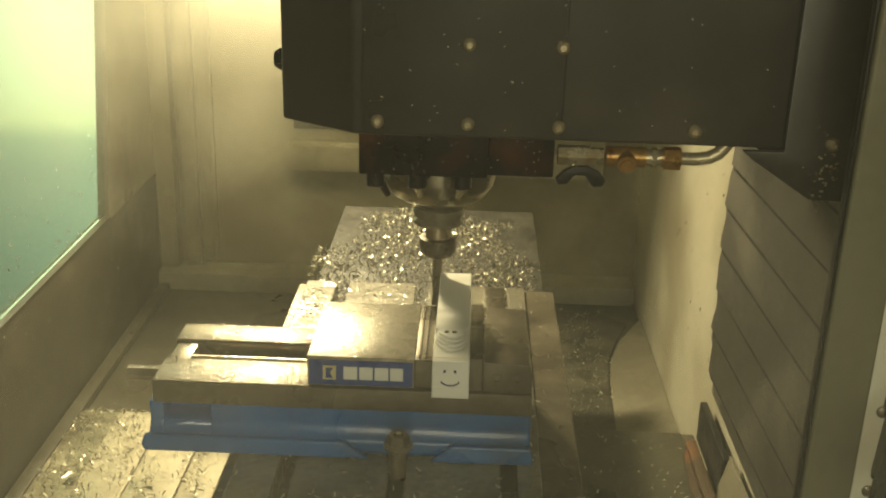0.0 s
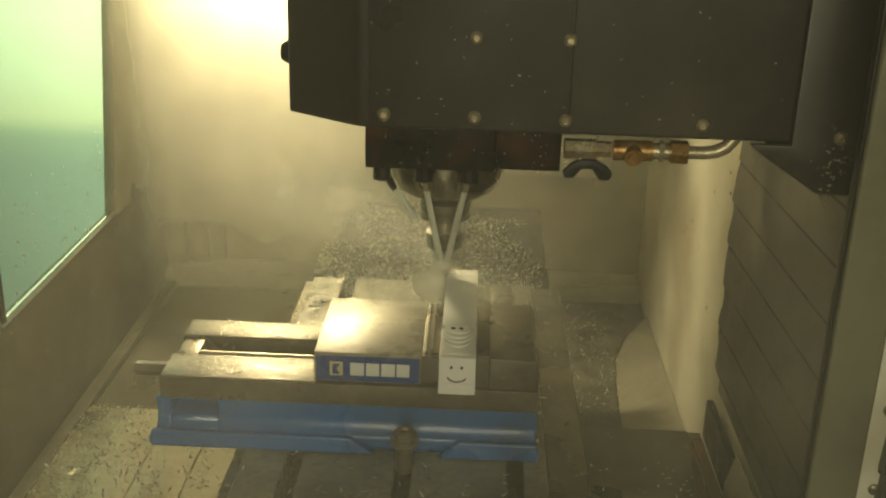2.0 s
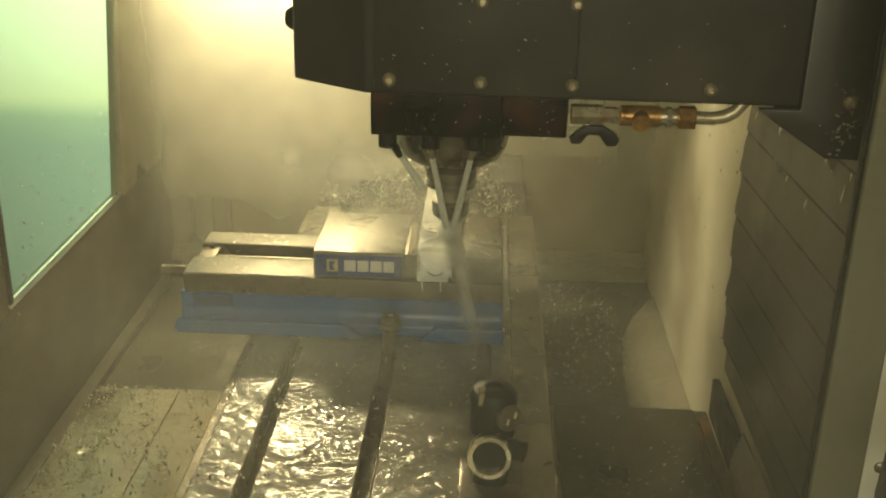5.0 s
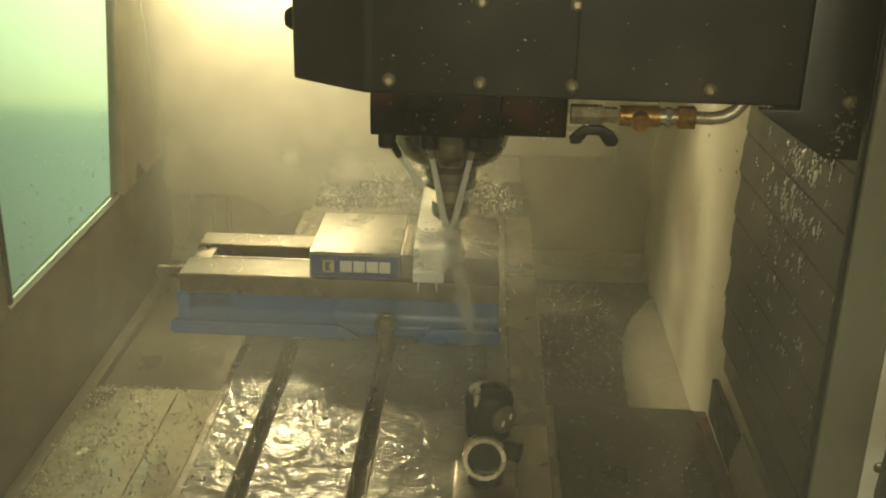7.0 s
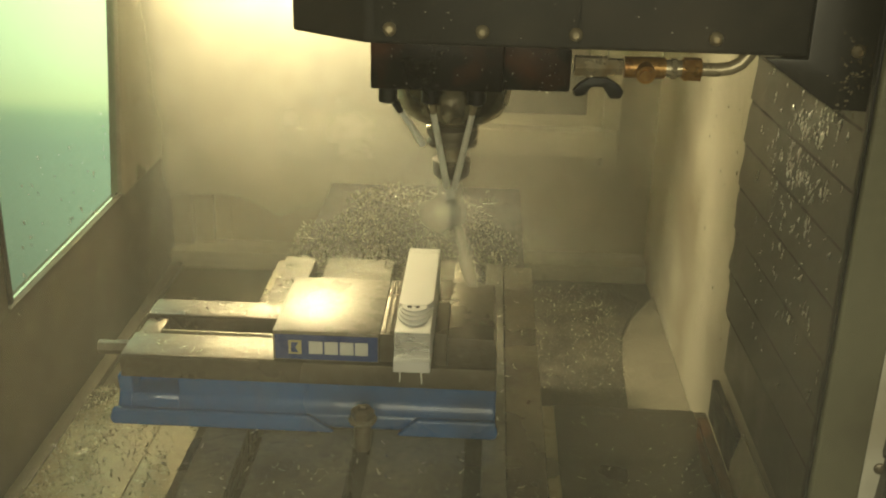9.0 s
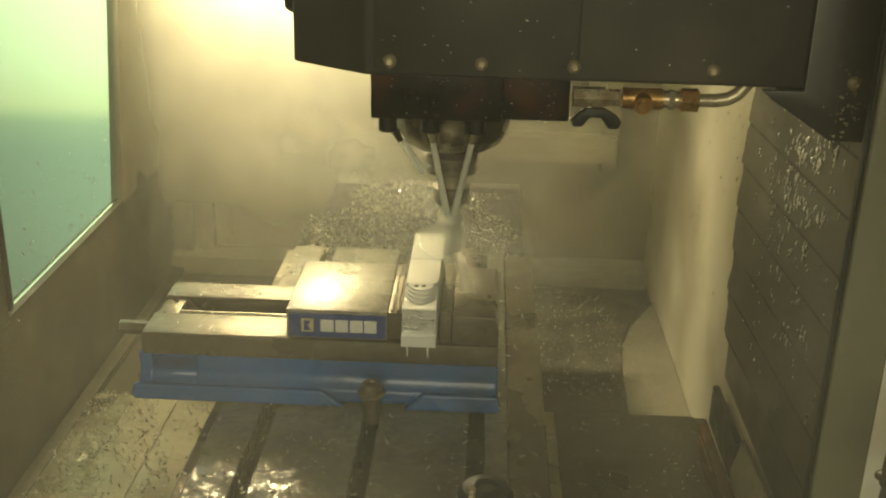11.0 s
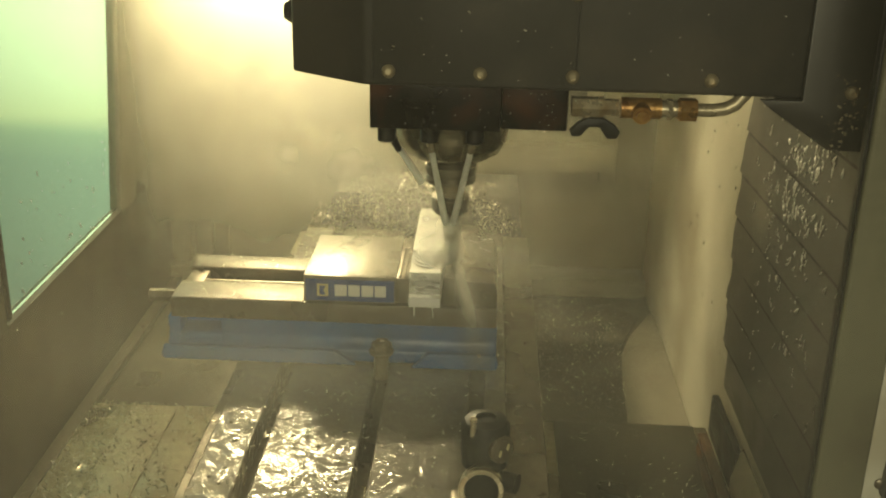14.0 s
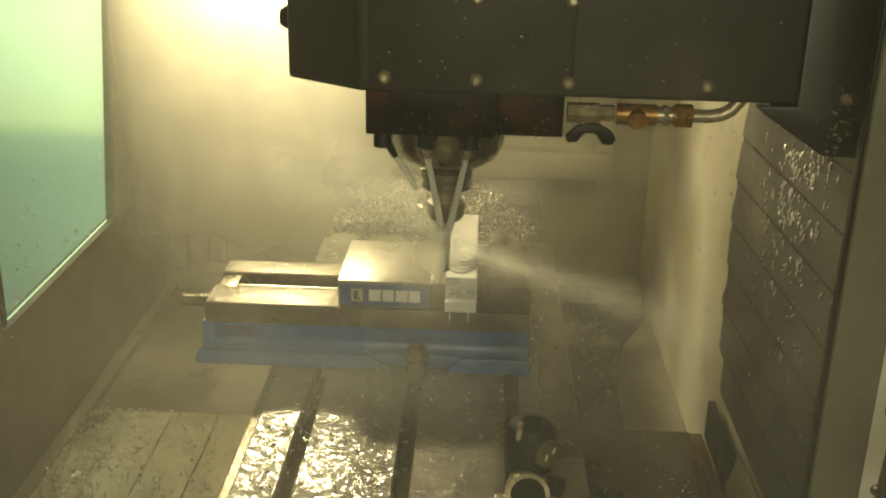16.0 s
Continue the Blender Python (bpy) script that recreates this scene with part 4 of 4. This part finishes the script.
def plume(u, v):
    """Two wedges of fine spray: one thrown up towards the door, a thinner one down and away."""
    x, z = (u - 0.5) * 0.8, (v - 0.5) * 0.6
    r, a = math.hypot(x, z), math.degrees(math.atan2(z, x))
    up = smooth(112, 150, a) * smooth(178, 150, a) * math.exp(-r / 0.27)
    down = smooth(-55, -30, a) * smooth(0, -22, a) * math.exp(-r / 0.13)
    return rim(u, v, 0.25) * (1.4 * up + 0.6 * down) * smooth(0, 0.02, r)


v = veil("plume", 60, 44, 0.8, 0.6, PLUME, "", plume, 0.0, "")
v.parent = spray
v.location = (0, 0.03, 0)


def thrown(u, v):
    """A narrow fan, dense at the tool and breaking up on its way."""
    w = 0.07 + 0.30 * u
    a = abs(v - 0.5 - 0.05 * u) / w
    return smooth(0, 0.03, u) * smooth(1, 0.7, u) * math.exp(-3.2 * a * a) * (0.25 + 0.95 * math.exp(-3.2 * u)) * smooth(0.5, 0.36, abs(v - 0.5))


side_jet = veil("side_jet", 50, 24, 0.42, 0.15, SPRAY, "", thrown, 0.0, "")
side_jet.data.transform(Matrix.Translation((0.21, 0, 0)))
side_jet.parent = spray
rnd = random.Random(9)
bm = B()
for k in range(16):
    a = rnd.uniform(0, 2 * math.pi)
    d = Vector((math.cos(a), 0.6 * math.sin(a), rnd.uniform(-0.5, 0.45))).normalized()
    p = Vector((-0.035, 1.19, 0.155)) + d * rnd.uniform(0.01, 0.05)
    rod(bm, p, p + d * rnd.uniform(0.004, 0.016), rnd.uniform(0.0003, 0.0006), 0.0002, 5)
tagged(part("droplet_streaks", bm, JET, spray), kind="stuff")


def beads(name, count, place, label, seed, longest, widest=0.0017):
    """Runs and drops of coolant clinging to an upright face that looks along x: thin wavering ridges."""
    rnd = random.Random(seed)
    verts, faces = [], []
    for _ in range(count):
        p, side = place(rnd)
        h = longest * rnd.uniform(0.12, 1.0) ** 1.3
        w = min(widest, h * 0.3) * rnd.uniform(0.45, 1.0)
        lean, wave, ph, n = rnd.uniform(-0.75, 0.12), rnd.uniform(0, 0.12) * h, rnd.uniform(0, 6.3), 12
        knots = max(1, round(h / (5 * w)))
        k0 = len(verts)
        for i in range(n + 1):
            u = i / n
            ww = w * (0.2 + 0.8 * math.sin(math.pi * min(1, u * 0.7 + 0.18))) * (1 if 0 < i < n else 0.3)
            swell = 0.55 + 0.45 * math.sin(2 * math.pi * knots * u - 1.6)
            y, z = lean * h * (1 - u) + wave * math.sin(ph + 5 * u), h * (1 - u)
            for a, d in ((-1, 0.0), (-0.7, 0.8), (0, 1.15), (0.7, 0.8), (1, 0.0)):
                verts.append(p + Vector((side * (d * ww * swell + 0.0002), y + a * ww * (0.55 + 0.45 * swell), z)))
        for i in range(n):
            for c in range(4):
                a = k0 + 5 * i + c
                faces.append((a, a + 1, a + 6, a + 5))
    me = bpy.data.meshes.new(name)
    me.from_pydata(verts, [], faces)
    me.materials.append(DROP)
    me.shade_smooth()
    return tagged(new(name, me), label, "droplets", kind="stuff")


def on_cover(rnd):
    u = rnd.random()
    if u < 0.62:
        y, z = rnd.gauss(1.335, 0.065), 0.0
        z = rnd.gauss(0.185, 0.05) + 0.25 * (1.335 - y)
    elif u < 0.85:
        k = rnd.choice((1.24, 1.29, 1.38, 1.46))
        y, z = rnd.gauss(k, 0.012), rnd.uniform(-0.05, 0.16)
    else:
        y, z = rnd.uniform(1.08, 1.6), rnd.uniform(-0.14, 0.24)
    return Vector((cover_face(y, z) - 0.0004, y, z)), -1


cover_drops = beads("cover_drops", 330, on_cover, "glistening runs of coolant on the column cover", 21, 0.024, 0.0022)
beads("pane_drops", 80, lambda r: (Vector((LEFT - 0.0098, r.uniform(1.64, 2.2), r.uniform(-0.145, 0.05))), 1), "drops of coolant on the door's pane", 22, 0.012)
beads("door_drops", 40, lambda r: (Vector((LEFT + 0.0002, r.uniform(1.5, 2.4), r.uniform(-0.44, -0.17))), 1), "drops of coolant on the door's lower panel", 23, 0.006)

# specks of metal stuck to the head
rnd = random.Random(31)
bm = B()
for _ in range(90):
    x, z = rnd.uniform(-0.105, 0.29), rnd.uniform(0.37, 0.62)
    s = rnd.uniform(0.0006, 0.0016)
    rod(bm, (x, 1.0392, z), (x + s * rnd.uniform(-2, 2), 1.0386, z + s * rnd.uniform(-1, 2)), s * 0.5, seg=5)
for _ in range(45):
    x, z = rnd.uniform(-0.11, 0.08), rnd.uniform(0.305, 0.355)
    s = rnd.uniform(0.0005, 0.0014)
    rod(bm, (x, 1.0998, z), (x + s, 1.0990, z + s * 0.5), s * 0.5, seg=5)
head_specks = tagged(part("head_specks", bm, CHIP, None), "fine bright metal specks stuck to the black head", "metal chips", kind="stuff")


# dark flecks of grime on the side wall
bm = B()
for _ in range(34):
    y, z = rnd.uniform(1.72, 2.1), rnd.uniform(-0.25, 0.35)
    h = rnd.uniform(0.0015, 0.006)
    rod(bm, (0.4244, y, z), (0.4244, y + rnd.uniform(-0.3, 0.5) * h, z - h), 0.0009, 0.0005, 5)
tagged(part("wall_flecks", bm, RUBBER, None), "small dark flecks of grime on the side wall", "grime flecks", kind="stuff")


# rusty spatter round the side casting's screw
bm = B()
for _ in range(70):
    x, z = rnd.gauss(0.347, 0.009), rnd.gauss(0.35, 0.018)
    s = rnd.uniform(0.0005, 0.0013)
    rod(bm, (x, 1.0299, z), (x + s, 1.0291, z + s), s, seg=5)
rust_specks = tagged(part("rust_specks", bm, NICKEL, None), "fine rusty spatter on the black side casting", "rust specks", kind="stuff")


# ---- what moves ----
def motions():
    for ob, base in RIDERS:
        walk(ob, [(t, Matrix.Translation(base + Vector((x, y, 0)))) for t, x, y in TABLE])
    for ob in (HEAD_THING, TOOL_THING, COVER, head_specks, rust_specks):
        base = ob.location.copy()
        walk(ob, [(t, Matrix.Translation(base + Vector((0, 0, z)))) for t, z in HEAD])
    # the burst comes down out of the head with the streams
    base, inside = spray.location.copy(), Vector((0.13, 0.07, 0.55))
    walk(spray, [(0.0, Matrix.Translation(base + inside)), (0.2, Matrix.Translation(base + inside)), (0.4, Matrix.Translation(base))] +
         [(t, Matrix.Translation(base + Vector((0, 0, z)))) for t, z in HEAD if t > 0.4])
    # the thrown fan swings as the cut changes side
    walk(side_jet, [(t, pose(0, 0.01, 0, 0, a, 0)) for t, a in ((0.0, -40), (0.3, -9), (0.6, -8), (0.9, -8), (1.1, 14), (1.4, 70), (2.2, 72), (2.5, 0), (2.8, -9), (3.1, -8), (3.4, 62), (4.2, 74), (6.3, 78), (8.6, 76), (9.2, 76), (11.5, 75), (14.8, 76), (15.3, 40), (15.7, 19), (16.0, 19))])
    # runs of coolant spread down the column cover and ride on it
    base = cover_drops.location.copy()
    down = [(0.0, 0.75), (3.0, 0.72), (4.2, 0.6), (6.2, 0.0), (16.0, 0.0)]

    def between(rows, t):
        for (a, u), (b, v) in zip(rows, rows[1:]):
            if a <= t <= b:
                return u + (v - u) * (t - a) / (b - a)
        return rows[-1][1]

    walk(cover_drops, [(t, Matrix.Translation(base + Vector((0, 0, z + between(down, t))))) for t, z in HEAD])
    # the front slice rides on the block, is parted off and drops onto the table's near end
    free = [(4.9, 0.0, 0.0, 0.0), (5.1, -0.05, 0.0, -25.0), (5.3, -0.22, -0.05, -60.0), (5.5, -0.43, -0.133, -90.0)]
    across, along = [(t, x) for t, x, y in TABLE], [(t, y) for t, x, y in TABLE]
    base = SLICE.location.copy()
    rows = [(t, 0.0, 0.0, 0.0) for t, x, y in TABLE if t < 4.9] + free + [(t, -0.43, -0.133, -90.0) for t, x, y in TABLE if t > 5.5]
    walk(SLICE, [(t, pose(base.x + between(across, t), base.y + between(along, t) + dy, base.z + dz, turn, 0, 0)) for t, dy, dz, turn in rows])
    # drips start once the block is flooded
    base, lift = DRIPS.location.copy(), [(0.0, 0.0385), (3.6, 0.0385), (3.9, 0.0), (16.0, 0.0)]
    times = sorted({t for t, x, y in TABLE} | {3.6})
    walk(DRIPS, [(t, Matrix.Translation(base + Vector((between(across, t), between(along, t), between(lift, t))))) for t in times])
    # mist drifts
    walk(mid_mist, [(0.0, pose(-0.5, 1.5, 0.45)), (0.8, pose(-0.18, 1.47, 0.2)), (4.0, pose(-0.12, 1.46, 0.16)), (8.0, pose(-0.15, 1.45, 0.19)), (12.0, pose(-0.10, 1.46, 0.15)), (16.0, pose(-0.13, 1.45, 0.18))])
    walk(splash_mist, [(0.0, pose(0.24, 1.52, -0.55)), (0.6, pose(0.24, 1.52, -0.5)), (1.4, pose(0.25, 1.50, -0.20, 0, 8, 0)), (6.0, pose(0.22, 1.50, -0.17, 0, -6, 0)), (11.0, pose(0.26, 1.50, -0.2, 0, 7, 0)), (16.0, pose(0.22, 1.50, -0.18, 0, 0, 0))])
    walk(vise_mist, [(t, pose(px, 1.02, pz)) for t, px, pz in ((0.0, -0.13, -0.455), (3.8, -0.13, -0.455), (4.3, -0.14, 0.137), (6.5, -0.16, 0.137), (8.4, -0.10, 0.140), (8.9, -0.10, -0.455), (12.4, -0.13, -0.455), (13.5, -0.18, 0.137), (16.0, -0.09, 0.140))])
    walk(far_mist, [(0.0, pose(-0.24, 2.12, 0.72)), (0.3, pose(-0.22, 2.12, 0.60)), (1.0, pose(-0.18, 2.12, 0.22)), (8.0, pose(-0.15, 2.12, 0.24)), (16.0, pose(-0.2, 2.12, 0.2))])
    for s, out in STREAMS:
        walk(s, [(0.0, Matrix.Translation(-out)), (0.2, Matrix.Translation(-out)), (0.35, Matrix.Identity(4)), (16.0, Matrix.Identity(4))])


motions()
